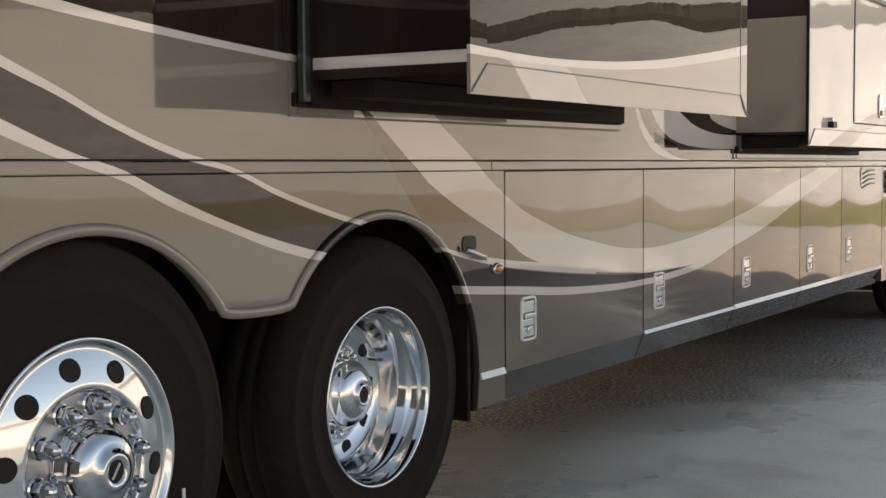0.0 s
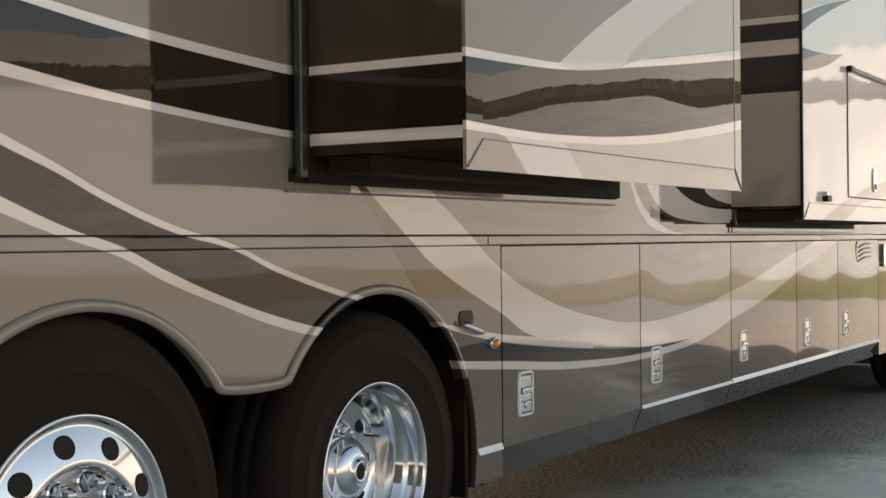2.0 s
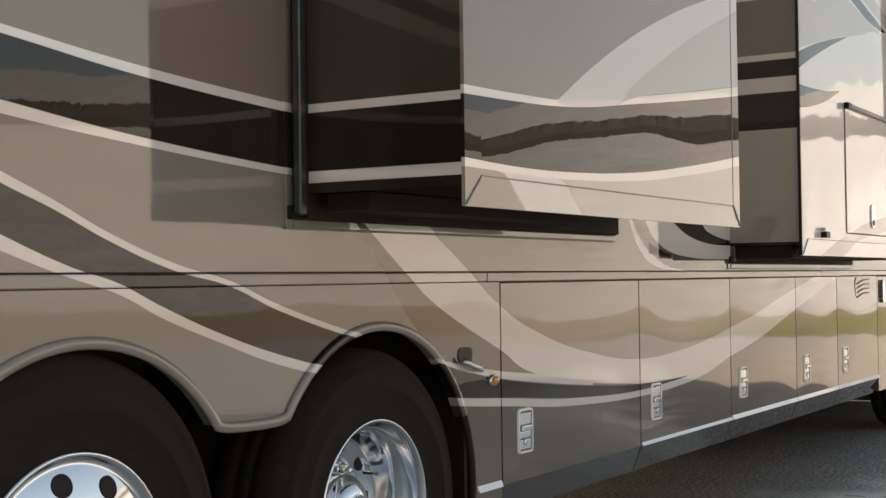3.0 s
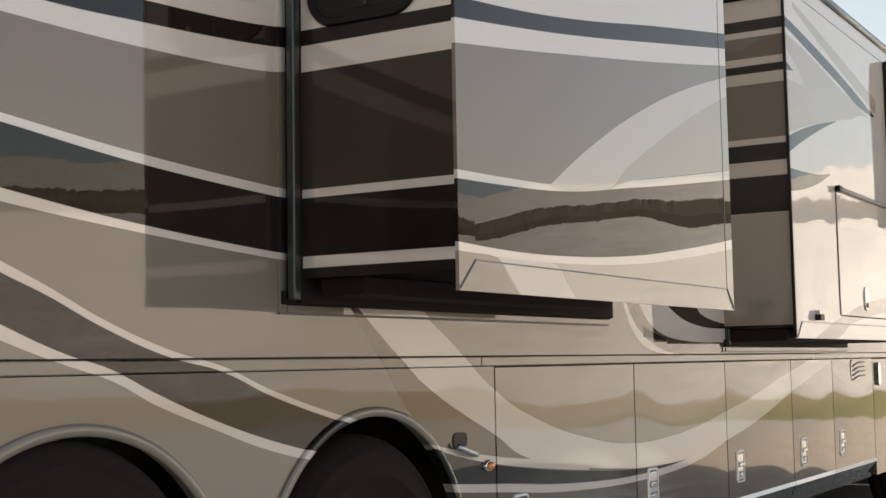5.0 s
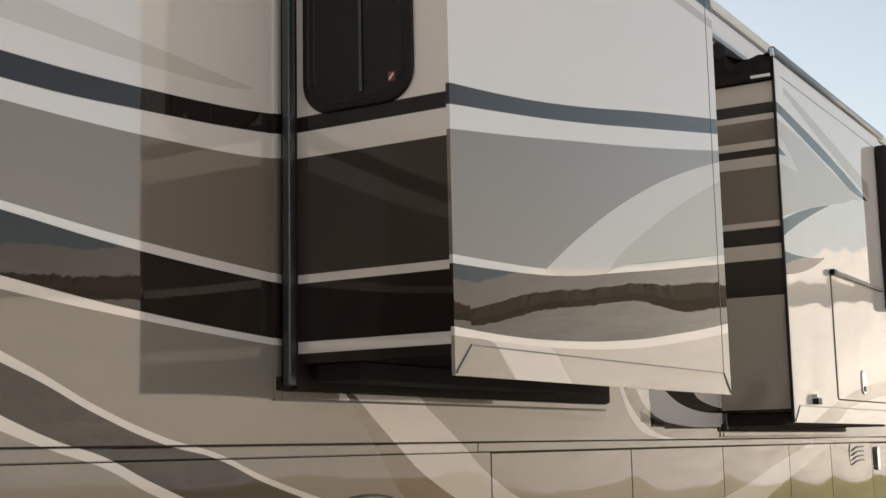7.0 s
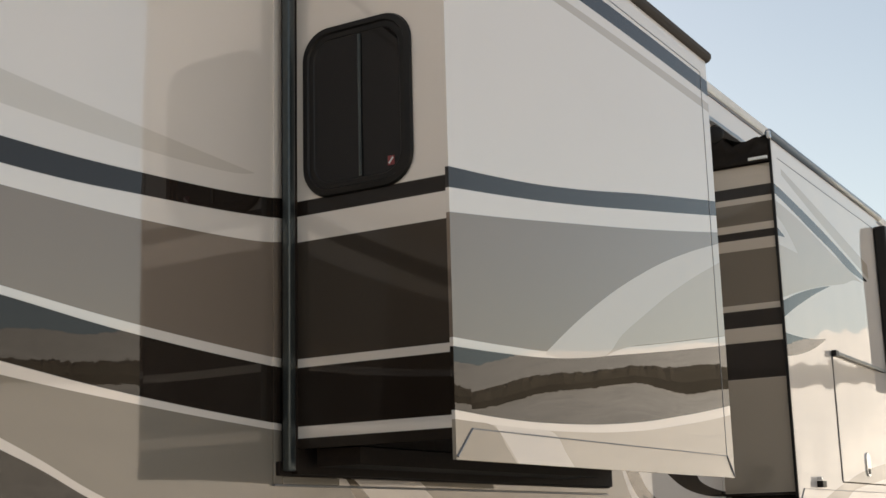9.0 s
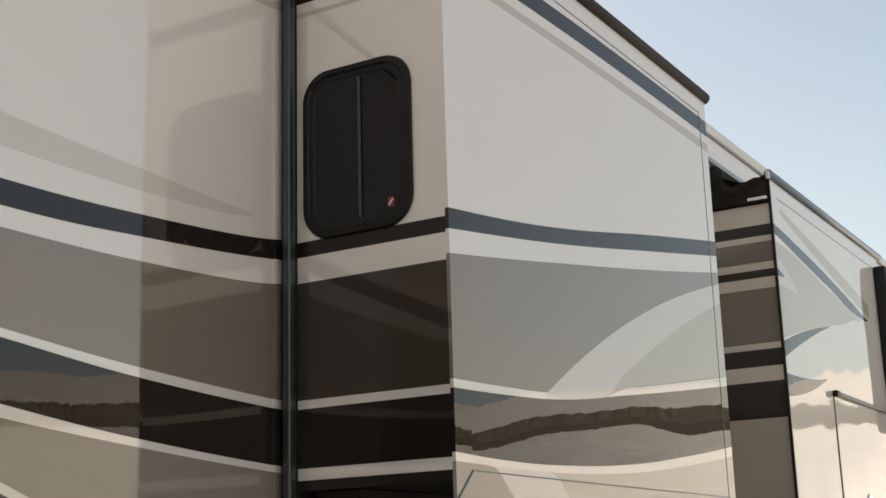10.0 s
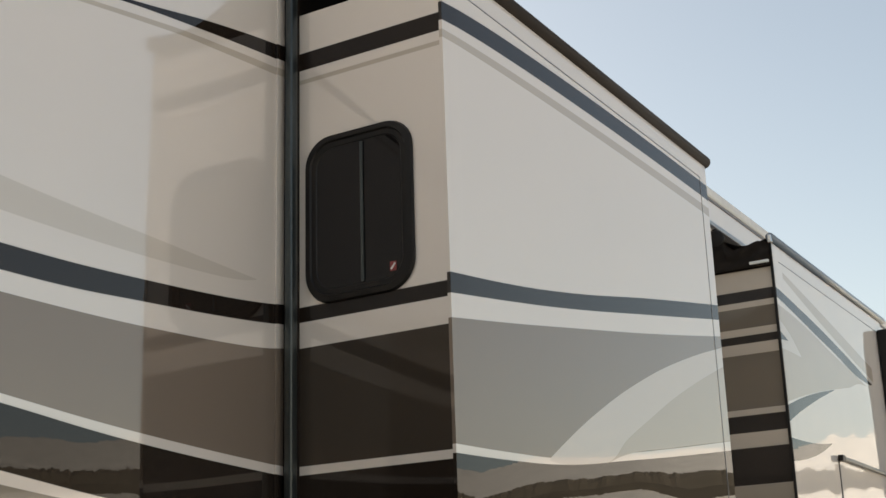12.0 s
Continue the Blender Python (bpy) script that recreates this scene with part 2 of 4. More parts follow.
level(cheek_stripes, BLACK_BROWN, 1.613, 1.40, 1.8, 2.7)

# front room: outer face
G0, G1 = 7.0, 12.0
stripe(front_stripes, PALE_TAN, [(G0, 3.10), (7.5, 3.07), (8.2, 2.985), (8.95, 2.90), (9.2, 2.86)], [(G0, 2.50), (7.68, 2.66), (8.49, 2.81), (8.95, 2.89), (9.2, 2.86)])
stripe(front_stripes, PALE_TAN, [(7.3, 3.31), (8.0, 3.22), (9.2, 3.05)], [(7.3, 3.27), (8.0, 3.14), (9.2, 2.95)])
stripe(front_stripes, BROWN, [(G0, 3.205), (7.42, 3.165), (8.2, 3.075), (9.15, 2.93)], [(G0, 3.15), (7.4, 3.10), (8.17, 3.005), (9.05, 2.915), (9.15, 2.925)])
stripe(front_stripes, LIGHT, [(G0, 3.03), (7.2, 2.99), (7.5, 2.85)], [(G0, 2.83), (7.2, 2.84), (7.5, 2.845)])
stripe(front_stripes, BROWN, [(G0, 2.98), (7.1, 2.95), (7.27, 2.905)], [(G0, 2.88), (7.1, 2.885), (7.27, 2.90)])
stripe(front_stripes, BROWN, [(G0, 2.48), (7.1, 2.51), (7.55, 2.63), (8.15, 2.75)], [(G0, 2.36), (7.1, 2.41), (7.55, 2.57), (8.15, 2.745)])
stripe(front_stripes, BROWN, [(G0, 2.345), (7.4, 2.35), (7.95, 2.40)], [(G0, 2.20), (7.4, 2.25), (7.95, 2.39)])
stripe(front_stripes, PALE_TAN, [(7.45, 1.40), (8.15, 1.56), (8.72, 1.65), (12.0, 1.9)], [(7.45, 1.39), (7.86, 1.40), (8.4, 1.52), (12.0, 1.75)])

# front room: cheek
level(front_cheek_stripes, BLACK_BROWN, 3.46, 3.315, 1.8, 2.7)
level(front_cheek_stripes, BLACK_BROWN, 3.198, 3.132, 1.8, 2.7)
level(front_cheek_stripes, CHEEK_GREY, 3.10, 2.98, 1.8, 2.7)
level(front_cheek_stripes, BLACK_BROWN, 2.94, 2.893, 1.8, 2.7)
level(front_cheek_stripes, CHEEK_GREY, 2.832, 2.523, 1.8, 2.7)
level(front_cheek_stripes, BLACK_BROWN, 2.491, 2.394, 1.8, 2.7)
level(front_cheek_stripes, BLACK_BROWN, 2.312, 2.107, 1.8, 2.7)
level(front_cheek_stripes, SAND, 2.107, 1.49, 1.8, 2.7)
level(front_cheek_stripes, BLACK_BROWN, 1.49, 1.40, 1.8, 2.7)

M_BODY = livery("body_paint", CREAM, body_stripes, "X", 0.005)
ROOM_SIZE = 0.978
M_ROOM = livery("room_paint", CREAM, room_stripes, "X", 0.0022, ROOM_SIZE)
# same paint with a weaker coat, so that the cheek stays dark
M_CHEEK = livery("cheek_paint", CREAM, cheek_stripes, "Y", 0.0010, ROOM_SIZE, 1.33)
M_FRONT = livery("front_room_paint", CREAM, front_stripes, "X", 0.010)
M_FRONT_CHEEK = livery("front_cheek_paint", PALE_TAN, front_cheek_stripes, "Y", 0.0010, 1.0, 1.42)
# white that stands in for the bright reflection along the skirt's crease
M_GLINT = plain("skirt_glint_white", (0.80, 0.78, 0.74), 0.25, 0.0, 40.0, 0.05, 0.0, 0.8)
# body colour darkened for the shadowed ground that the tucked skirt reflects
M_SHADED_SKIRT = livery("shaded_skirt_paint", SHADED_SKIRT, [], "X", 0.0010)
M_RUBBER = plain("black_rubber", (0.018, 0.0115, 0.0085), 0.7, 0.0, 60.0, 0.3, 0.0006, 0.0, 0.15)
M_TYRE = plain("tyre_rubber", (0.0155, 0.0105, 0.0077), 0.85, 0.0, 45.0, 0.35, 0.0008, 0.0, 0.2)
M_DARK = plain("underbody_black", (0.055, 0.038, 0.028), 0.85, 0.0, 20.0, 0.4, 0.001)
M_METAL = plain("seal_metal", (0.070, 0.080, 0.080), 0.32, 0.7, 60.0, 0.15, 0.0002)
M_CHROME = plain("chrome", (0.64, 0.645, 0.65), 0.08, 1.0, 25.0, 0.04, 0.00004)
M_ALU = plain("polished_aluminium", (0.72, 0.73, 0.75), 0.13, 1.0, 90.0, 0.06, 0.00012)
M_BRUSHED = plain("brushed_aluminium", (0.46, 0.46, 0.46), 0.32, 1.0, 120.0, 0.12, 0.0002)
M_SATIN = plain("satin_chrome", (0.86, 0.85, 0.83), 0.25, 0.25, 80.0, 0.06, 0.0001)
M_HOLE = plain("dark_recess", (0.018, 0.013, 0.010), 0.9, 0.0, 20.0, 0.2, 0.0)
M_FABRIC = plain("awning_fabric", (0.030, 0.021, 0.0155), 0.85, 0.0, 300.0, 0.3, 0.0006)
M_FRAME = plain("window_frame_black", (0.0075, 0.0052, 0.004), 0.42, 0.0, 80.0, 0.25, 0.0002, 0.0, 0.3)
M_GLASS = plain("tinted_glass", (0.007, 0.0042, 0.003), 0.03, 0.0, 8.0, 0.2, 0.00003, 0.0, 0.3)
M_AMBER = plain("amber_lens", (0.75, 0.22, 0.03), 0.15, 0.0, 60.0, 0.15, 0.0002, 0.8)
M_RED = plain("red_sticker", (0.22, 0.03, 0.03), 0.5, 0.0, 200.0, 0.2, 0.0)
M_WHITE = plain("white_print", (0.7, 0.7, 0.68), 0.5, 0.0, 200.0, 0.1, 0.0)
M_ROOF = plain("roof_membrane", (0.66, 0.64, 0.61), 0.6, 0.0, 20.0, 0.1, 0.0005)
M_RAIL = plain("anodised_rail", (0.20, 0.235, 0.275), 0.3, 0.2, 80.0, 0.1, 0.0001)
M_GRAPHITE = plain("graphite_line", (0.16, 0.16, 0.17), 0.45, 0.2, 50.0, 0.1, 0.0)


# ---- mesh helpers ----
def part(name, bm, material, parent=None, label="", smooth=False):
    """Links a bmesh as one mesh object, under parent if there is one."""
    me = bpy.data.meshes.new(name)
    bmesh.ops.recalc_face_normals(bm, faces=bm.faces)
    if smooth:
        for f in bm.faces:
            f.smooth = True
    bm.to_mesh(me)
    bm.free()
    me.materials.append(material)
    ob = new(name, me)
    ob.parent = parent
    if label:
        ob["label"] = label
    return ob


def thing(name, label, category, group="", kind=""):
    return tagged(new(name), label, category, group, kind)


def box(bm, x0, x1, y0, y1, z0, z1, bevel=0.0):
    vs = [bm.verts.new((x, y, z)) for x in (x0, x1) for y in (y0, y1) for z in (z0, z1)]
    fs = [bm.faces.new([vs[i] for i in q]) for q in ((0, 1, 3, 2), (4, 6, 7, 5), (0, 4, 5, 1), (2, 3, 7, 6), (0, 2, 6, 4), (1, 5, 7, 3))]
    if bevel:
        es = {e for f in fs for e in f.edges}
        bmesh.ops.bevel(bm, geom=list(es), offset=bevel, segments=2, affect="EDGES", profile=0.6)
    return bm


def slab(bm, outline, y0, y1):
    """A plate with an outline in x and z, from y0 (outer) to y1."""
    a = [bm.verts.new((x, y0, z)) for x, z in outline]
    b = [bm.verts.new((x, y1, z)) for x, z in outline]
    bm.faces.new(a)
    bm.faces.new(b[::-1])
    for i in range(len(a)):
        j = (i + 1) % len(a)
        bm.faces.new((a[i], b[i], b[j], a[j]))
    return bm


def lathe(bm, profile, m, steps=64, cap=False):
    """Turns (radius, out) points round the wheel's axle; out is towards the camera side (-y)."""
    rings = []
    for r, out in profile:
        rings.append([bm.verts.new(m @ Vector((r * math.cos(a), -out, r * math.sin(a)))) for a in (2 * math.pi * k / steps for k in range(steps))])
    for p, q in zip(rings, rings[1:]):
        for k in range(steps):
            bm.faces.new((p[k], p[(k + 1) % steps], q[(k + 1) % steps], q[k]))
    if cap:
        bm.faces.new(rings[-1])
    return bm


def tube(bm, path, radius, steps=10, closed=False, flat=1.0):
    """A round bar along a path of points."""
    pts = [Vector(p) for p in path]
    rings = []
    for i, p in enumerate(pts):
        a = pts[i - 1] if i or closed else p
        b = pts[(i + 1) % len(pts)] if i < len(pts) - 1 or closed else p
        d = (b - a).normalized()
        side = d.cross(Vector((0, 1, 0)))
        if side.length < 0.1:
            side = d.cross(Vector((0, 0, 1)))
        side.normalize()
        up = side.cross(d)
        rings.append([bm.verts.new(p + radius * (math.cos(t) * side + flat * math.sin(t) * up)) for t in (2 * math.pi * k / steps for k in range(steps))])
    n = len(rings)
    for i in range(n if closed else n - 1):
        p, q = rings[i], rings[(i + 1) % n]
        for k in range(steps):
            bm.faces.new((p[k], p[(k + 1) % steps], q[(k + 1) % steps], q[k]))
    if not closed:
        bm.faces.new(rings[0][::-1])
        bm.faces.new(rings[-1])
    return bm


def arc(cx, cz, r, a0, a1, n):
    return [(cx + r * math.cos(radians(a0 + (a1 - a0) * k / n)), cz + r * math.sin(radians(a0 + (a1 - a0) * k / n))) for k in range(n + 1)]


# ---- ground and distance ----
def ground_height(x, y):
    """A level yard with a bank rising behind the camera, higher across from the tail, to a ridge."""
    r = math.hypot(x, y - 4.0)
    away = min(1.0, max(0.0, (-y + 6.0) / 20.0))
    s = max(0.0, r - 34.0)
    rise = 0.145 * s * min(1.0, s / 40.0) + 0.058 * max(0.0, r - 98.0) if r < 190 else 27.95 * 190.0 / r
    rise *= 1.0 + 0.13 * min(1.0, max(0.0, (0.85 - x / max(r, 1.0)) / 0.14))
    rough = 0.35 + min(1.0, max(0.0, (r - 120.0) / 60.0)) if r > 34 else 0.0
    return away * rise + rough * noise.noise((x * 0.05, y * 0.05, 0))


def make_ground():
    bm = bmesh.new()
    radii = [0.0] + [0.6 * 1.16 ** k for k in range(56)]
    rings = []
    for r in radii[1:]:
        rings.append([bm.verts.new((r * math.cos(a), 4.0 + r * math.sin(a), ground_height(r * math.cos(a), 4.0 + r * math.sin(a)))) for a in (2 * math.pi * k / 288 for k in range(288))])
    c = bm.verts.new((0, 4.0, 0))
    for k in range(288):
        bm.faces.new((c, rings[0][k], rings[0][(k + 1) % 288]))
    for p, q in zip(rings, rings[1:]):
        for k in range(288):
            bm.faces.new((p[k], q[k], q[(k + 1) % 288], p[(k + 1) % 288]))
    n = Nodes("yard_ground")
    sep = n.t.nodes.new("ShaderNodeSeparateXYZ")
    n.link(n.position(), sep.inputs[0])
    y = sep.outputs["Y"]
    wob = n.math("MULTIPLY", n.math("SUBTRACT", n.noise(0.5, 4.0), 0.5), 3.0)
    yy = n.math("ADD", y, wob)
    fine, mid, big = n.noise(55.0, 6.0, rough=0.7), n.noise(4.0, 5.0), n.noise(0.6, 4.0)
    slab_tone = n.mix(n.span(fine, 0.3, 0.75), (0.54, 0.57, 0.50), (0.70, 0.73, 0.645))
    slab_tone = n.mix(n.span(mid, 0.4, 0.7), slab_tone, (0.62, 0.65, 0.575))
    x_along = sep.outputs["X"]
    near = n.math("ADD", n.math("ADD", y, n.math("MULTIPLY", n.math("SUBTRACT", x_along, 8.0), 0.5)), n.math("MULTIPLY", wob, 0.25))
    coarse = n.noise(42.0, 2.0, rough=0.6)
    speck = n.span(coarse, 0.62, 0.66)
    grit = n.mix(speck, n.mix(n.span(coarse, 0.42, 0.58), (0.095, 0.081, 0.067), (0.40, 0.36, 0.31)), (0.75, 0.73, 0.69))
    gritty = n.span(n.math("ADD", near, n.math("MULTIPLY", n.math("SUBTRACT", n.noise(1.6, 4.0), 0.5), 1.6)), 1.85, 2.35)
    # shade under the motorhome, painted into the slab colour as brown
    under_shade = n.mix(n.span(fine, 0.3, 0.75), (0.19, 0.168, 0.142), (0.34, 0.305, 0.262))
    slab_tone = n.mix(n.math("MULTIPLY", n.span(n.math("ADD", y, n.math("MULTIPLY", wob, 0.22)), 2.25, 2.85), 0.75), slab_tone, under_shade)
    slab_tone = n.mix(gritty, slab_tone, grit)
    slab_tone = n.mix(n.math("MULTIPLY", n.span(n.noise(85.0, 2.0), 0.66, 0.70), 0.75), slab_tone, (0.07, 0.065, 0.055))
    streak = n.noise(1.3, 6.0, rough=0.65)
    slab_tone = n.mix(n.math("MULTIPLY", n.span(streak, 0.48, 0.62), 0.35), slab_tone, (0.25, 0.245, 0.22))
    gravel = n.mix(n.span(fine, 0.3, 0.7), (0.165, 0.17, 0.172), (0.28, 0.288, 0.29))
    grass = n.mix(n.span(mid, 0.3, 0.7), (0.075, 0.085, 0.025), (0.15, 0.14, 0.05))
    grass = n.mix(n.span(yy, -5.0, -10.0), grass, n.mix(n.span(mid, 0.3, 0.7), (0.17, 0.145, 0.10), (0.25, 0.215, 0.15)))
    bank = n.math("MULTIPLY", n.math("ADD", n.noise(0.35, 6.0, rough=0.7), n.noise(2.2, 4.0)), 0.5)
    dry = n.mix(n.span(bank, 0.38, 0.62), (0.25, 0.26, 0.266), (0.40, 0.41, 0.416))
    col = n.mix(n.span(yy, -0.5, -3.5), slab_tone, gravel)
    far = n.t.nodes.new("ShaderNodeVectorMath")
    far.operation = "LENGTH"
    n.link(n.position(), far.inputs[0])
    ring = n.math("ADD", far.outputs["Value"], wob)
    col = n.mix(n.span(ring, 28.0, 28.4), col, grass)
    col = n.mix(n.span(ring, 43.0, 43.8), col, dry)
    # gravel beyond the tail
    col = n.mix(n.math("MULTIPLY", n.span(n.math("ADD", x_along, wob), -0.6, -2.6), n.span(ring, 30.0, 28.0)), col, gravel)
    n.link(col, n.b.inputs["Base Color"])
    wet = n.math("MULTIPLY", n.span(n.math("ADD", n.math("MULTIPLY", big, 0.6), n.math("MULTIPLY", mid, 0.4)), 0.62, 0.40), n.span(yy, -3.0, 0.5))
    smooth_film = n.math("MULTIPLY", wet, n.math("SUBTRACT", 1.0, n.math("MULTIPLY", gritty, 0.5)))
    n.link(n.math("SUBTRACT", 0.62, n.math("MULTIPLY", smooth_film, 0.40)), n.b.inputs["Roughness"])
    n.link(n.bump(n.math("MULTIPLY", fine, n.math("ADD", n.math("MULTIPLY", gritty, 0.8), 0.2)), 0.004, 0.6), n.b.inputs["Normal"])
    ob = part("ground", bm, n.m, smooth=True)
    return tagged(ob, "wet grey concrete yard running into gravel, grass and dry bank", "ground", kind="structure")


make_ground()


def make_far_bushes():
    bm = bmesh.new()
    rnd = random.Random(5)
    rings = []
    steps = 900
    for k in range(steps + 1):
        a = radians(-130 + 160 * k / steps)
        d = Vector((math.cos(a), math.sin(a), 0))
        r = 116 + 0.8 * noise.noise((k * 0.03, 3, 0))
        h = 1.75 + 0.25 * noise.noise((k * 0.04, 0, 0)) + 0.2 * noise.noise((k * 0.35, 7, 0)) + rnd.uniform(-0.1, 0.1)
        ring = []
        for off, up in ((-1.4, -0.6), (-1.5, 0.45), (-0.9, 0.85), (0.0, 1.0), (1.0, 0.8), (1.4, -0.6)):
            p = Vector((0, 4.0, 0)) + d * (r + off)
            ring.append(bm.verts.new((p.x, p.y, ground_height(p.x, p.y) + max(-0.5, h * up))))
        rings.append(ring)
    for p, q in zip(rings, rings[1:]):
        for k in range(5):
            bm.faces.new((p[k], q[k], q[k + 1], p[k + 1]))
    ob = part("far_hedge", bm, plain("far_foliage", (0.036, 0.033, 0.026), 0.85, 0.0, 0.8, 0.35, 0.0))
    return tagged(ob, "dark line of bushes along the pale slope", "hedge", kind="stuff")


make_far_bushes()

# out-of-view wall added to keep light off the cheeks from the tail side
def make_light_block():
    bm = box(bmesh.new(), -7.4, -7.1, -4.0, 16.0, -0.1, 5.2, 0.02)
    ob = part("wall_west", bm, plain("light_block_grey", (0.10, 0.113, 0.105), 0.8, 0.0, 12.0, 0.2, 0.002))
    return tagged(ob, "unseen grey wall added to block light from the tail side", "wall", kind="structure")


make_light_block()

# ---- the motorhome ----
rv = thing("motorhome", "tan and cream motorhome with extended slide-out rooms on wet slab_tone", "motorhome")
TAIL, NOSE = -1.2, 14.0
AXLES = ((2.36, 0.548), (3.67, 0.542))
R_ARCH = 0.612
HOLE_A = (3.18, 5.58, 1.508, 3.62)
HOLE_B = (7.13, 9.75, 1.385, 3.62)


def make_shell():
    y0, y1 = WALL, WALL + 0.045
    top = 3.86
    xs = (TAIL, HOLE_A[0], HOLE_A[1], HOLE_B[0], HOLE_B[1], NOSE)
    zs = (1.337, HOLE_B[2], HOLE_A[2], HOLE_A[3], top)
    bm = bmesh.new()
    grid = [[bm.verts.new((x, y0, z)) for z in zs] for x in xs]
    for i in range(5):
        for j in range(4):
            if not (i == 1 and j == 2 or i == 3 and j in (1, 2)):
                bm.faces.new((grid[i][j], grid[i + 1][j], grid[i + 1][j + 1], grid[i][j + 1]))
    out = bmesh.ops.extrude_face_region(bm, geom=bm.faces[:])
    for v in out["geom"]:
        if isinstance(v, bmesh.types.BMVert):
            v.co.y = y1
    part("side_wall", bm, M_BODY, rv)
    # belt between the upper wall and the compartments
    bm = bmesh.new()
    box(bm, TAIL, NOSE, y0 - 0.002, y1, 1.296, 1.332, 0.004)
    part("belt_moulding", bm, M_BODY, rv)
    bm = bmesh.new()
    box(bm, TAIL, NOSE, y0 + 0.012, y1, 1.33, 1.34)
    box(bm, TAIL, NOSE, y0 + 0.014, y1, 1.285, 1.30)
    part("belt_groove", bm, M_DARK, rv)
    # lower wall with the double wheel arch
    (ax, az), (bx, bz) = AXLES
    cut = math.degrees(math.asin((0.893 - az) / R_ARCH))
    low = math.degrees(math.asin((0.40 - az) / R_ARCH))
    arch = arc(ax, az, R_ARCH, 180 - low, cut, 40) + arc(bx, bz, R_ARCH, 180 - cut, low, 40)
    for _ in range(2):
        soft = [arch[0]]
        for p, q in zip(arch, arch[1:]):
            soft += [(0.75 * p[0] + 0.25 * q[0], 0.75 * p[1] + 0.25 * q[1]), (0.25 * p[0] + 0.75 * q[0], 0.25 * p[1] + 0.75 * q[1])]
        arch = soft + [arch[-1]]
    outline = [(TAIL, 1.2935), (TAIL, 0.40)] + arch + [(4.505, 0.40), (4.505, 1.2935)]
    bm = slab(bmesh.new(), outline, y0, y1)
    part("lower_wall", bm, M_BODY, rv)
    bm = tube(bmesh.new(), [(x, y0 - 0.004, z) for x, z in arch if x < bx or z > 0.80], 0.017, 12, flat=0.6)
    part("wheel_arch_trim", bm, M_BODY, rv, "rounded painted wheel arch moulding", True)
    bm = tube(bmesh.new(), [(x - 0.004, y0 - 0.002, z) for x, z in arch if x > bx and z < 0.81], 0.018, 10, flat=0.7)
    part("arch_seal", bm, M_RUBBER, rv, "black rubber arch edge", True)
    # wells, floor, far side, ends and roof
    bm = bmesh.new()
    slab(bm, [(1.55, 0.41), (1.59, 0.41), (1.59, 1.20), (4.36, 1.20), (4.36, 0.41), (4.40, 0.41), (4.40, 1.25), (1.55, 1.25)], y1 + 0.004, 3.30)
    part("wheel_well", bm, M_DARK, rv, "black wheel well lining")
    bm = bmesh.new()
    slab(bm, [(TAIL, 0.42), (NOSE, 0.42), (NOSE, 1.2), (TAIL, 1.2)], 3.32, 4.9)
    part("underbody", bm, M_DARK, rv, "black underbody")
    bm = box(bmesh.new(), 4.5, 11.05, y1 + 0.05, 3.31, 0.42, 1.2)
    part("compartment_floor", bm, M_DARK, rv)
    # unseen box added to block the sunlit ground behind the floor
    bm = box(bmesh.new(), 9.0, NOSE - 0.3, 3.35, 4.8, 0.10, 0.41, 0.02)
    part("chassis_tank", bm, M_DARK, rv, "black box added under the floor to hide sunlit ground")
    # another added box, closing off bright ground beyond the nose
    bm = box(bmesh.new(), NOSE - 0.25, NOSE - 0.05, y1 + 0.05, 4.9, 0.02, 0.415, 0.02)
    part("front_valance", bm, M_DARK, rv, "black box added under the nose to hide sunlit ground")
    bm = box(bmesh.new(), TAIL, 1.5, y1 + 0.05, 3.31, 0.42, 1.2)
    part("compartment_floor", bm, M_DARK, rv)
    bm = bmesh.new()
    box(bm, TAIL, NOSE, 5.0, 5.04, 0.40, 3.86)
    box(bm, TAIL, TAIL + 0.04, y1, 5.0, 0.40, 3.86)
    box(bm, NOSE - 0.04, NOSE, y1, 5.0, 0.40, 3.86)
    part("far_walls", bm, M_ROOF, rv)
    bm = bmesh.new()
    box(bm, TAIL, NOSE, y0 - 0.012, 5.05, 3.862, 3.932, 0.018)
    part("roof", bm, M_ROOF, rv, "pale roof with a rounded edge")
    bm = bmesh.new()
    box(bm, TAIL, NOSE, y0 - 0.006, y0 - 0.001, 3.846, 3.858)
    part("roof_seam", bm, M_GRAPHITE, rv)


make_shell()


# compartment doors
def wedge(x0, x1, z0, z1):
    """A strip on the wall whose face leans back towards the sky."""
    bm = box(bmesh.new(), x0, x1, WALL - 0.012, WALL + 0.02, z0, z1)
    for v in bm.verts:
        if v.co.y < WALL and v.co.z > z0 + 0.001:
            v.co.y = WALL - 0.002
    return bm


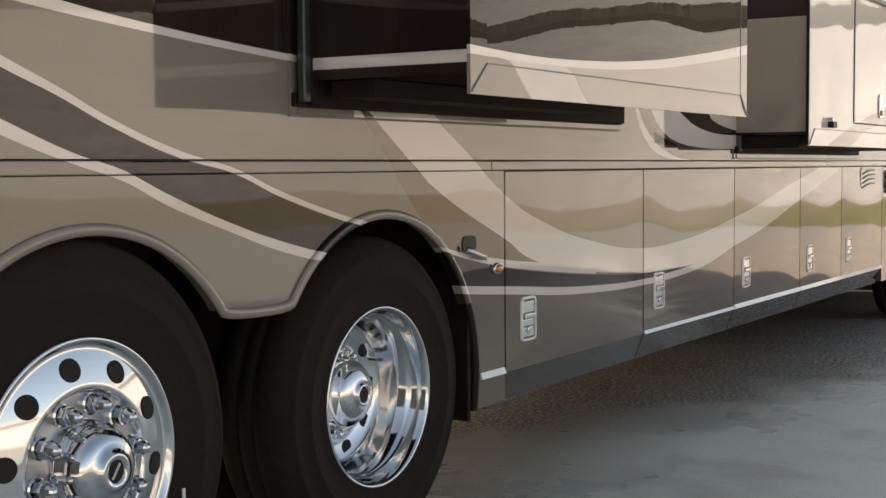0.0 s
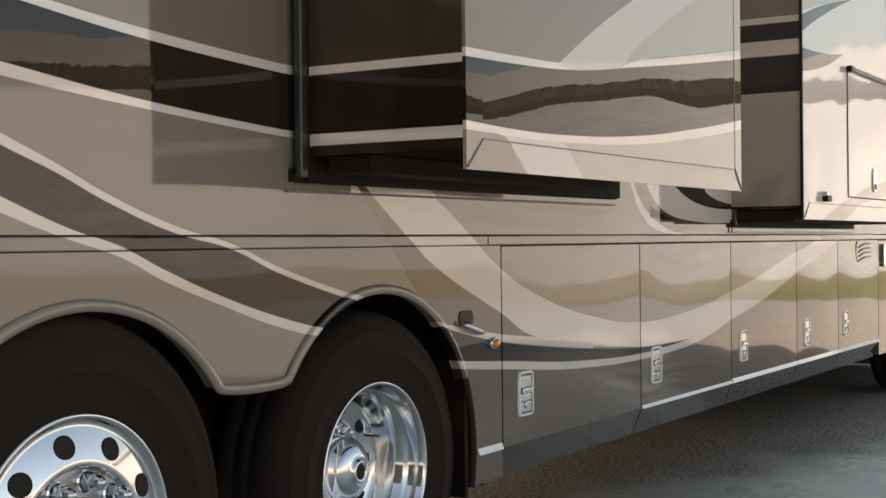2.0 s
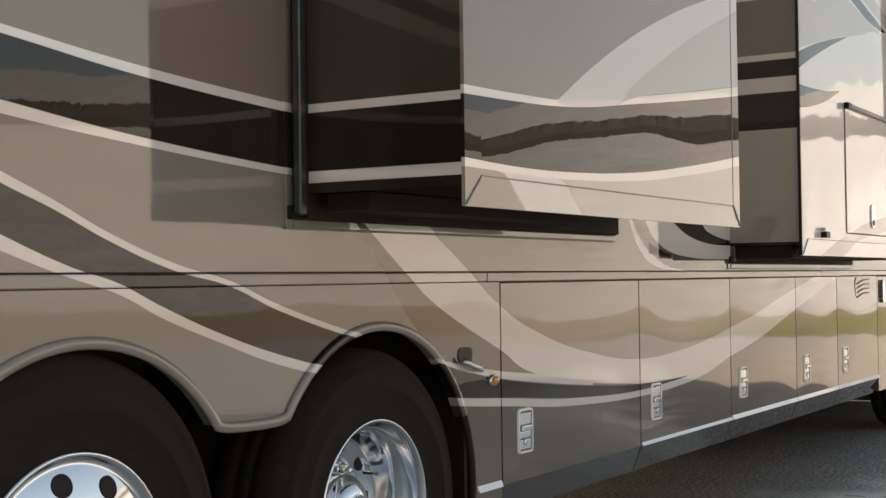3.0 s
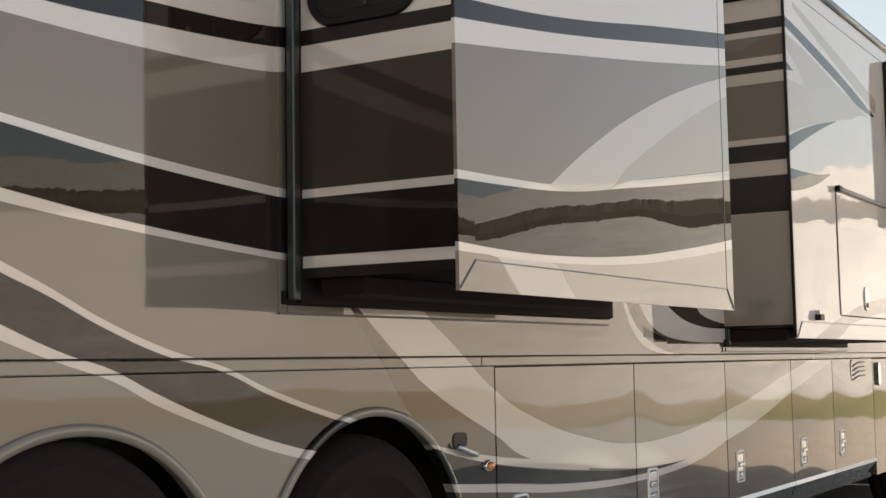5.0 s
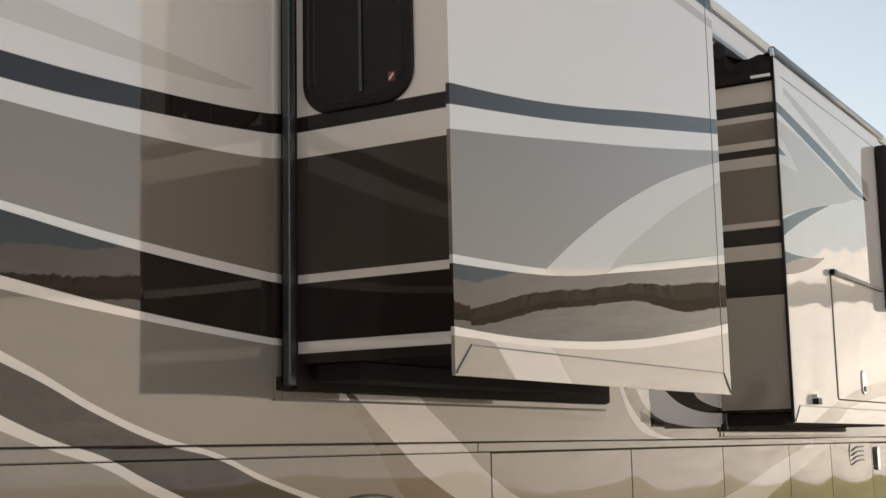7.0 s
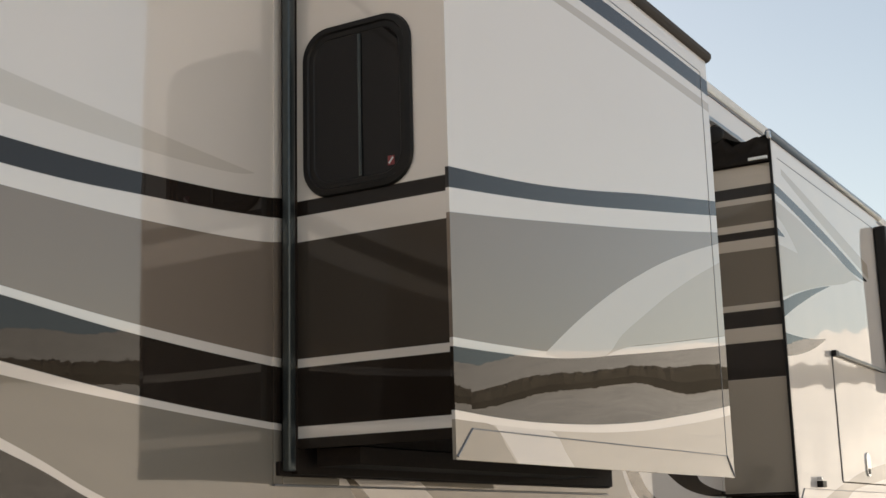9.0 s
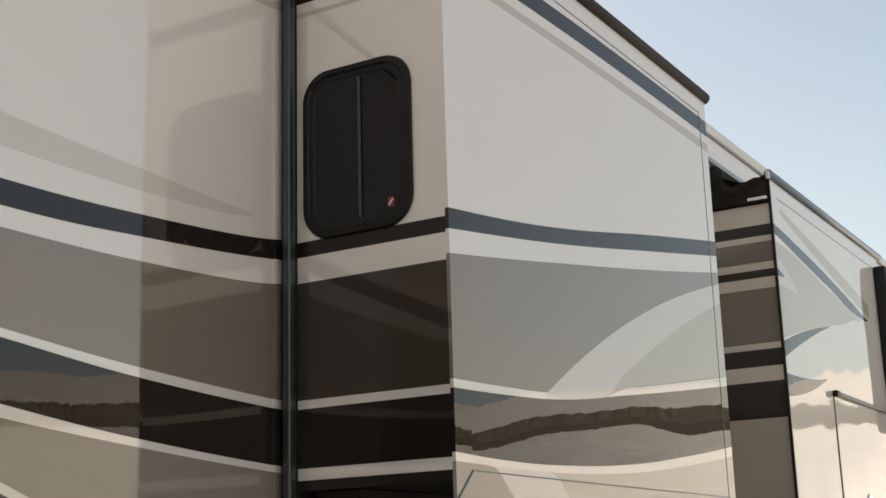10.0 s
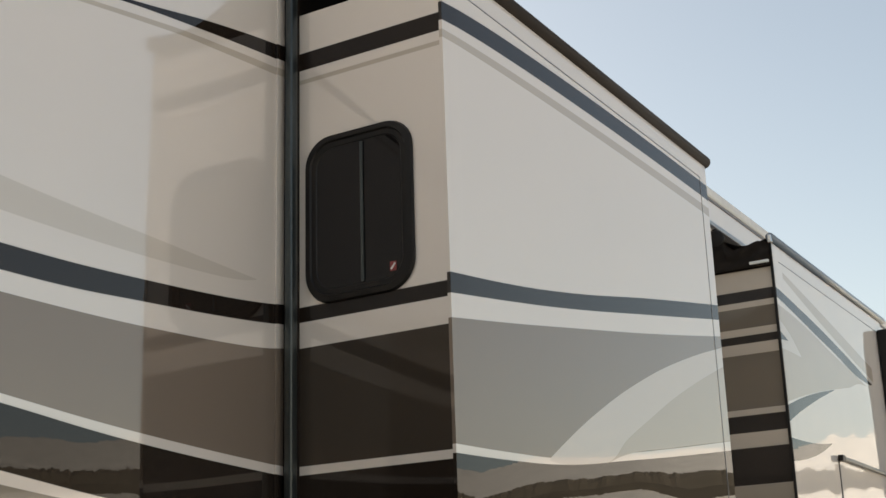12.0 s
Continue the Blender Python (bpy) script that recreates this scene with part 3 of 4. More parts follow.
def make_door(x0, x1, handle):
    g = 0.006
    bm = bmesh.new()
    nu, nv = 14, 12
    z0, z1 = 0.507, 1.289
    x0, x1 = x0 + g, x1 - g
    grid = []
    for i in range(nu + 1):
        u = -1 + 2 * i / nu
        grid.append([bm.verts.new((x0 + (x1 - x0) * i / nu, WALL - 0.007 * (1 - u * u) * (1 - v * v), z0 + (z1 - z0) * j / nv)) for j, v in ((j, -1 + 2 * j / nv) for j in range(nv + 1))])
    for i in range(nu):
        for j in range(nv):
            bm.faces.new((grid[i][j], grid[i + 1][j], grid[i + 1][j + 1], grid[i][j + 1]))
    rim = [grid[i][0] for i in range(nu + 1)] + [grid[nu][j] for j in range(1, nv + 1)] + [grid[i][nv] for i in range(nu - 1, -1, -1)] + [grid[0][j] for j in range(nv - 1, 0, -1)]
    back = [bm.verts.new((v.co.x, WALL + 0.03, v.co.z)) for v in rim]
    sides = [bm.faces.new((rim[k], back[k], back[(k + 1) % len(rim)], rim[(k + 1) % len(rim)])) for k in range(len(rim))]
    bm.faces.new(back)
    door = part("compartment_door", bm, M_BODY, rv, "tan and taupe painted compartment door", True)
    door.data.set_sharp_from_angle(angle=radians(30))
    # tucked-under skirt edge
    bm = slab(bmesh.new(), [(x0, 0.385), (x1, 0.385), (x1, 0.504), (x0, 0.504)], WALL, WALL + 0.03)
    for v in bm.verts:
        if v.co.z < 0.45:
            v.co.y += 0.045
    part("skirt_edge", bm, M_SHADED_SKIRT, door)
    bm = wedge(x0, x1, 0.506, 0.521 if x0 < 6.0 else 0.529) if x0 > 5.0 else box(bmesh.new(), x0, x1, WALL - 0.0015, WALL + 0.02, 0.504, 0.5065)
    part("skirt_crease", bm, M_SHADED_SKIRT if x0 < 5.0 else M_GLINT, door, "" if x0 < 5.0 else "white strip painted for the reflection in the skirt crease")
    if handle:
        make_handle(handle, door)
    return door


def rounded(x0, x1, z0, z1, r, n=5):
    return arc(x1 - r, z1 - r, r, 0, 90, n) + arc(x0 + r, z1 - r, r, 90, 180, n) + arc(x0 + r, z0 + r, r, 180, 270, n) + arc(x1 - r, z0 + r, r, 270, 360, n)


def make_handle(x, door):
    """A chrome slam latch, 13 cm wide and 18 cm high."""
    z0, z1, w = 0.610, 0.792, 0.126
    bm = bmesh.new()
    a, b = rounded(x, x + w, z0, z1, 0.02), rounded(x + 0.011, x + w - 0.011, z0 + 0.011, z1 - 0.011, 0.01)
    fr = WALL - 0.010
    va = [bm.verts.new((p, WALL - 0.001, q)) for p, q in a]
    vb = [bm.verts.new((p, fr, q)) for p, q in rounded(x + 0.004, x + w - 0.004, z0 + 0.004, z1 - 0.004, 0.017)]
    vc = [bm.verts.new((p, fr, q)) for p, q in b]
    vd = [bm.verts.new((p, WALL - 0.001, q)) for p, q in b]
    for p, q in ((va, vb), (vb, vc), (vc, vd)):
        for k in range(len(p)):
            bm.faces.new((p[k], p[(k + 1) % len(p)], q[(k + 1) % len(p)], q[k]))
    part("latch_frame", bm, M_SATIN, door, "chrome latch surround")
    bm = bmesh.new()
    box(bm, x + 0.011, x + w - 0.011, WALL - 0.003, WALL - 0.002, z0 + 0.018, z1 - 0.018)
    part("latch_recess", bm, M_GRAPHITE, door)
    bm = box(bmesh.new(), x + 0.018, x + w - 0.018, WALL - 0.007, WALL - 0.0035, z0 + 0.116, z1 - 0.022, 0.002)
    part("latch_plate", bm, M_ALU, door)
    bm = box(bmesh.new(), x + 0.022, x + w - 0.022, WALL - 0.018, WALL - 0.0035, z0 + 0.092, z0 + 0.112, 0.004)
    part("latch_paddle", bm, M_CHROME, door)
    bm = box(bmesh.new(), x + 0.018, x + w - 0.018, WALL - 0.006, WALL - 0.0035, z0 + 0.018, z0 + 0.056, 0.002)
    part("latch_plate", bm, M_ALU, door)
    bm = box(bmesh.new(), x + 0.018, x + w - 0.018, WALL - 0.006, WALL - 0.0035, z0 + 0.062, z0 + 0.088, 0.002)
    part("lock_plate", bm, M_ALU, door)
    bm = bmesh.new()
    lathe(bm, [(0.014, 0.006), (0.014, 0.010), (0.010, 0.012), (0.0001, 0.012)], Matrix.Translation((x + w / 2, WALL, z0 + 0.045)), 14)
    part("latch_lock", bm, M_CHROME, door)


SEAMS = (4.51, 5.87, 7.15, 8.39, 9.37, 10.53)
for _a0, _a1, _h in zip(SEAMS, SEAMS[1:], (4.632, 5.992, 7.282, 8.54, 9.495)):
    make_door(_a0, _a1, _h)
_low = math.degrees(math.asin((0.40 - 0.5645) / R_ARCH))
bm = slab(bmesh.new(), [(10.536, 1.284), (10.536, 0.40)] + arc(11.75, 0.5645, R_ARCH, 180 - _low, _low, 40) + [(NOSE, 0.40), (NOSE, 1.284)], WALL, WALL + 0.045)
part("nose_panel", bm, M_BODY, rv)
bm = bmesh.new()
box(bm, 4.505, 10.53, WALL + 0.032, WALL + 0.045, 0.42, 1.29)
part("door_frame", bm, M_DARK, rv)
bm = slab(bmesh.new(), [(4.36, 0.385), (4.503, 0.385), (4.503, 0.40), (4.36, 0.40)], WALL + 0.001, WALL + 0.03)
part("skirt_edge", bm, M_SHADED_SKIRT, rv)
# the painted reflection carried on beside the rear arch
bm = wedge(4.315, 4.50, 0.506, 0.530)
part("skirt_pinstripe", bm, M_GLINT, rv)
bm = box(bmesh.new(), 4.405, 4.41, WALL - 0.004, WALL - 0.001, 1.297, 1.331)
part("belt_joint", bm, M_GRAPHITE, rv)


# ---- wheels ----
def make_tyre(m, parent):
    prof = [(0.288, -0.03), (0.300, -0.002), (0.318, 0.004), (0.33, 0.0), (0.36, 0.012), (0.40, 0.018), (0.405, 0.0215), (0.41, 0.018), (0.45, 0.014), (0.47, 0.008), (0.475, 0.011), (0.48, 0.006),
            (0.505, -0.010), (0.522, -0.028), (0.532, -0.045), (0.540, -0.075), (0.540, -0.10), (0.533, -0.102), (0.533, -0.112), (0.541, -0.114), (0.541, -0.16), (0.533, -0.162), (0.533, -0.172),
            (0.541, -0.174), (0.541, -0.22), (0.532, -0.245), (0.505, -0.275), (0.40, -0.29), (0.29, -0.27)]
    return part("tyre", lathe(bmesh.new(), prof, m, 96), M_TYRE, parent, "black truck tyre", True)


def lug(bm, m, r=0.0165, length=0.062):
    """A domed hexagonal wheel nut cover."""
    lathe(bm, [(r * 1.3, 0.0), (r * 1.3, 0.010), (r * 1.12, 0.014)], m, 16)
    lathe(bm, [(r * 1.12, 0.012), (r * 1.10, length * 0.50), (r * 0.95, length * 0.56)], m, 6)
    lathe(bm, [(r * 0.92, length * 0.54), (r * 0.86, length * 0.72), (r * 0.62, length * 0.88), (r * 0.3, length * 0.97), (0.0002, length)], m, 12)


def make_tag_wheel(x, z):
    w = part("wheel", lathe(bmesh.new(), [(0.29, -0.26), (0.29, -0.05), (0.10, -0.05), (0.0001, -0.05)], Matrix.Translation((x, WALL, z)), 32), M_HOLE, rv, "dished polished wheel with chrome hub cover")
    m = Matrix.Translation((x, WALL - 0.018, z)) @ Matrix.Diagonal((1.06, 1.0, 1.06, 1.0))
    make_tyre(m, w)
    prof = [(0.296, -0.02), (0.305, -0.004), (0.306, 0.004), (0.301, 0.008), (0.294, 0.006), (0.289, -0.006), (0.281, -0.012), (0.272, -0.008), (0.20, 0.018), (0.190, 0.020), (0.183, 0.018), (0.178, 0.006), (0.174, 0.0005)]
    part("rim", lathe(bmesh.new(), prof, m, 96), M_CHROME, w, "polished aluminium rim", True)
    part("mounting_face", lathe(bmesh.new(), [(0.175, 0.0), (0.115, 0.0), (0.06, 0.0)], m, 64), M_BRUSHED, w, "brushed aluminium wheel centre", True)
    for k in range(10):
        a = radians(27 + 36 * k)
        radial, outward = Vector((math.cos(a), 0, math.sin(a))), Vector((0, -1, 0))
        up, face = (0.072 * radial - 0.026 * outward).normalized(), (0.072 * outward + 0.026 * radial).normalized()
        side = up.cross(face)
        hm = m @ Matrix.Translation(0.235 * radial + 0.0066 * outward) @ Matrix((side, -face, up)).transposed().to_4x4()
        bm = lathe(bmesh.new(), [(0.029, -0.006), (0.029, 0.0016), (0.0275, 0.0022), (0.026, 0.0012), (0.0001, 0.0012)], hm, 20)
        part("hand_hole", bm, M_HOLE, w)
    for k in range(10):
        a = radians(9 + 36 * k)
        bm = bmesh.new()
        lug(bm, m @ Matrix.Translation((0.148 * math.cos(a), 0.0, 0.148 * math.sin(a))), 0.0215, 0.076)
        part("lug_nut", bm, M_CHROME, w, smooth=False)
    bm = lathe(bmesh.new(), [(0.112, 0.0), (0.112, 0.03), (0.105, 0.036), (0.100, 0.05), (0.096, 0.075), (0.085, 0.092), (0.066, 0.102), (0.046, 0.106), (0.044, 0.118), (0.038, 0.120), (0.028, 0.119), (0.026, 0.112)], m, 48)
    part("hub_cover", bm, M_CHROME, w, "domed chrome hub cover", True)
    bm = lathe(bmesh.new(), [(0.026, 0.113), (0.0001, 0.113)], m, 24)
    part("hub_plug", bm, M_HOLE, w)
    bm = bmesh.new()
    box(bm, x - 0.004, x + 0.004, WALL - 0.018 - 0.116, WALL - 0.018 - 0.1132, z - 0.022, z + 0.022)
    bmesh.ops.rotate(bm, verts=bm.verts, cent=(x, WALL, z), matrix=Matrix.Rotation(radians(35), 3, "Y"))
    part("hub_slot", bm, M_CHROME, w)
    return w


def make_drive_wheel(x, z):
    w = part("wheel", lathe(bmesh.new(), [(0.288, -0.27), (0.12, -0.27), (0.0001, -0.27)], Matrix.Translation((x, WALL, z)), 32), M_HOLE, rv, "deep dished polished wheel")
    m = Matrix.Translation((x, WALL + 0.005, z))
    make_tyre(m, w)
    prof = [(0.296, -0.02), (0.305, -0.004), (0.306, 0.003), (0.302, 0.007), (0.296, 0.004), (0.291, -0.008), (0.284, -0.022), (0.281, -0.05), (0.272, -0.062), (0.262, -0.068), (0.259, -0.12), (0.252, -0.132), (0.249, -0.17),
            (0.238, -0.186), (0.19, -0.192), (0.178, -0.20), (0.172, -0.212), (0.11, -0.212), (0.06, -0.212)]
    part("rim", lathe(bmesh.new(), prof, m, 96), M_CHROME, w, "deep polished aluminium rim", True)
    for k in range(10):
        a = radians(36 * k)
        bm = lathe(bmesh.new(), [(0.025, -0.192), (0.025, -0.1875), (0.0001, -0.1875)], m @ Matrix.Translation((0.212 * math.cos(a), 0, 0.212 * math.sin(a))), 18)
        part("hand_hole", bm, M_HOLE, w)
    for k in range(10):
        a = radians(18 + 36 * k)
        bm = bmesh.new()
        lug(bm, m @ Matrix.Translation((0.143 * math.cos(a), 0.212, 0.143 * math.sin(a))), 0.0185, 0.06)
        part("lug_nut", bm, M_CHROME, w)
    bm = lathe(bmesh.new(), [(0.118, -0.212), (0.116, -0.13), (0.110, -0.118), (0.100, -0.112), (0.097, -0.10), (0.080, -0.085), (0.055, -0.076), (0.040, -0.074), (0.038, -0.064), (0.030, -0.063), (0.026, -0.068)], m, 48)
    part("hub_cover", bm, M_CHROME, w, "domed chrome hub cover", True)
    bm = lathe(bmesh.new(), [(0.026, -0.067), (0.0001, -0.067)], m, 24)
    part("hub_plug", bm, M_HOLE, w)
    bm = tube(bmesh.new(), [(x + 0.2, WALL + 0.20, z + 0.09), (x + 0.2, WALL + 0.13, z + 0.09)], 0.006, 8)
    part("valve_stem", bm, M_CHROME, w)
    return w


make_tag_wheel(2.307, 0.573)
make_tag_wheel(11.75, 0.573)
make_drive_wheel(3.652, 0.541)
# inner twin and far-side tyres
for _x in (AXLES[1][0],):
    w = part("inner_wheel", lathe(bmesh.new(), [(0.29, -0.45), (0.0001, -0.45)], Matrix.Translation((_x, WALL, 0.545)), 24), M_HOLE, rv)
    make_tyre(Matrix.Translation((_x, WALL + 0.36, 0.545)), w)
bm = bmesh.new()
box(bm, 4.225, 4.245, WALL + 0.002, WALL + 0.55, 0.36, 0.95)
part("mud_flap", bm, M_RUBBER, rv, "black rubber mud flap")


# ---- slide-out rooms ----
def smooth_curve(knots, x):
    """A soft line through (x, value) knots."""
    if x <= knots[0][0]:
        return knots[0][1]
    for (a, p), (b, q) in zip(knots, knots[1:]):
        if x <= b:
            f = (x - a) / (b - a)
            return p + (q - p) * f * f * (3 - 2 * f)
    return knots[-1][1]


def make_room(name, label, x0, x1, yf, z0, z1, paint, cheek, inset, wave):
    """A box pushed out of the wall: cheeks and floor, and an outer face with a flange round it."""
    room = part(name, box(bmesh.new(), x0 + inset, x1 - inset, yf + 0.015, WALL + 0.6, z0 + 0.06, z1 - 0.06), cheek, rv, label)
    # outer face: a slightly wavy middle sheet, turned-back border
    b = 0.092
    bm = bmesh.new()
    xs = [x0, *(x0 + b + (x1 - x0 - 2 * b) * k / 48 for k in range(49)), x1]
    zs = [z0, *(z0 + b + (z1 - z0 - 2 * b) * k / 36 for k in range(37)), z1]

    def out(i, k):
        if i in (0, len(xs) - 1) or k in (0, len(zs) - 1):
            return yf + 0.002
        f = (zs[k] - z0 - 0.23) / 0.30
        return yf + smooth_curve(wave, xs[i]) * 0.30 * f * math.exp(-f * f)
    grid = [[bm.verts.new((x, out(i, k), z)) for k, z in enumerate(zs)] for i, x in enumerate(xs)]
    for i in range(len(xs) - 1):
        for k in range(len(zs) - 1):
            bm.faces.new((grid[i][k], grid[i + 1][k], grid[i + 1][k + 1], grid[i][k + 1]))
    rim = [c[0] for c in grid] + grid[-1][1:] + [c[-1] for c in grid[-2::-1]] + grid[0][-2:0:-1]
    back = [bm.verts.new((v.co.x, yf + 0.014, v.co.z)) for v in rim]
    for k in range(len(rim)):
        j = (k + 1) % len(rim)
        bm.faces.new((rim[k], back[k], back[j], rim[j]))
    bm.faces.new(back)
    face = part("outer_face", bm, paint, room, "gloss painted outer panel with a bevelled border", True)
    face.data.set_sharp_from_angle(angle=radians(1.1))
    # seam lines along the border
    bm = bmesh.new()
    box(bm, x0 + b, x1 - b, yf - 0.0015, yf + 0.002, z0 + b - 0.002, z0 + b + 0.002)
    part("panel_seam", bm, M_GRAPHITE, room)
    bm = bmesh.new()
    box(bm, x1 - b - 0.002, x1 - b + 0.002, yf - 0.0015, yf + 0.002, z0 + b, z1 - b)
    part("panel_seam", bm, M_GRAPHITE, room)
    bm = bmesh.new()
    box(bm, x0 + b, x1 - b, yf - 0.0015, yf + 0.002, z1 - b - 0.002, z1 - b + 0.002)
    part("panel_seam", bm, M_GRAPHITE, room)
    for xa, xb in ((x0 + 0.005, x0 + b), (x1 - 0.005, x1 - b)):
        bm = tube(bmesh.new(), [(xa, yf + 0.001, z0 + 0.008), (xb, yf - 0.001, z0 + b)], 0.004, 6)
        part("corner_seam", bm, M_GRAPHITE, room)
    return room


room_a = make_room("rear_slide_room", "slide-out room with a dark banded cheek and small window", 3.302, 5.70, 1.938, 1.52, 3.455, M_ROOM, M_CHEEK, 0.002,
                   ((3.3, 0.0106), (3.95, -0.006), (4.6, -0.012), (5.3, 0.0075), (5.7, 0.0)))
room_b = make_room("front_slide_room", "slide-out room with a hatch in its outer face", 7.155, 9.62, 2.085, 1.412, 3.45, M_FRONT, M_FRONT_CHEEK, 0.002,
                   ((7.15, 0.004), (7.6, -0.003), (8.1, 0.003), (8.7, -0.004), (9.6, 0.0)))


def make_opening(hole, room, proud):
    """Rubber seal and metal flange round a room's opening."""
    x0, x1, z0, z1 = hole
    bm = bmesh.new()
    box(bm, x0 - 0.01, x0 + 0.03, WALL - 0.005, WALL - 0.001, z0 - 0.036, z1, 0.0015)
    box(bm, x0 + 0.03, x1 - 0.004, WALL - 0.009, WALL - 0.001, z0 - 0.036, z0 - 0.014, 0.002)
    part("opening_flange", bm, M_BODY, room, "painted flange round the opening")
    # shadow line below the flange, drawn as a thin graphite bar
    bm = bmesh.new()
    box(bm, x0 - 0.012, x1, WALL - 0.011, WALL - 0.001, z0 - 0.042, z0 - 0.037)
    part("flange_edge", bm, M_GRAPHITE, room)
    bm = bmesh.new()
    if proud:
        box(bm, x0 + 0.001, x0 + 0.034, WALL - 0.056, WALL - 0.028, z0, z1, 0.006)
    else:
        box(bm, x0 + 0.03, x0 + 0.055, WALL - 0.03, WALL + 0.02, z0, z1, 0.006)
    part("jamb_bar", bm, M_METAL, room, "grey metal jamb bar", True)
    seals = []
    if proud:
        seals.append((x0 + 0.0345, x0 + 0.054, WALL - 0.05, WALL + 0.05, z0, z1, 0.004))
        seals.append((x0 + 0.0545, x1 - 0.03, WALL - 0.045, WALL - 0.021, z0 - 0.008, z0 + 0.09, 0.004))
    else:
        seals.append((x0 + 0.056, x0 + 0.12, WALL - 0.012, WALL + 0.05, z0 + 0.031, z1, 0.004))
        seals.append((x1 - 0.05, x1, WALL - 0.02, WALL + 0.05, z0 + 0.031, z0 + 0.3, 0.004))
    seals.append((x0, x1, WALL - 0.02, WALL + 0.05, z0 - 0.012, z0 + 0.03, 0.005))
    for dims in seals:
        part("rubber_seal", box(bmesh.new(), *dims), M_RUBBER, room, "black rubber wiper seal")
    bm = bmesh.new()
    box(bm, x0 + 0.02, x1 - 0.02, WALL + 0.05, WALL + 0.10, z0, z1)
    part("opening_lining", bm, M_RUBBER, room)


make_opening(HOLE_A, room_a, True)
make_opening(HOLE_B, room_b, False)
# slide mechanism below the rear room
bm = bmesh.new()
box(bm, 3.34, 5.08, 2.30, 2.46, 1.525, 1.578)
part("slide_rail", bm, M_RUBBER, room_a, "black slide mechanism")
bm = bmesh.new()
box(bm, 7.18, 9.5, 2.15, 2.47, 1.40, 1.468)
part("slide_rail", bm, M_RUBBER, room_b, "black slide mechanism")


def make_cheek_window():
    """The tinted window with rounded corners in the rear room's cheek."""
    x = 3.302
    y0, y1, z0, z1 = 2.06, 2.475, 2.36, 2.925

    def ring(g, r):
        return rounded(y0 + g, y1 - g, z0 + g, z1 - g, r, 8)
    bm = bmesh.new()
    loops = [(0.0, 0.10, 0.001), (0.004, 0.098, 0.012), (0.022, 0.085, 0.014), (0.026, 0.082, 0.007), (0.042, 0.070, 0.007), (0.046, 0.067, 0.003)]
    rings = [[bm.verts.new((x - out, p, q)) for p, q in ring(g, r)] for g, r, out in loops]
    for p, q in zip(rings, rings[1:]):
        for k in range(len(p)):
            bm.faces.new((p[k], p[(k + 1) % len(p)], q[(k + 1) % len(p)], q[k]))
    part("window_frame", bm, M_FRAME, room_a, "black window frame with rounded corners", False)
    bm = bmesh.new()
    bm.faces.new([bm.verts.new((x - 0.004, p, q)) for p, q in ring(0.04, 0.07)])
    part("window_pane", bm, M_GLASS, room_a, "dark tinted pane")
    bm = bmesh.new()
    box(bm, x - 0.010, x - 0.005, 2.247, 2.257, z0 + 0.05, z1 - 0.05)
    part("window_mullion", bm, M_METAL, room_a, "thin grey metal mullion")
    bm = bmesh.new()
    box(bm, x - 0.0055, x - 0.0045, 2.128, 2.152, 2.425, 2.455)
    part("window_sticker", bm, M_RED, room_a, "small red and white sticker")
    bm = bmesh.new()
    box(bm, x - 0.0065, x - 0.0055, 2.137, 2.143, 2.428, 2.452)
    bmesh.ops.rotate(bm, verts=bm.verts, cent=(x, 2.14, 2.44), matrix=Matrix.Rotation(radians(40), 3, "X"))
    part("sticker_bar", bm, M_WHITE, room_a)


make_cheek_window()


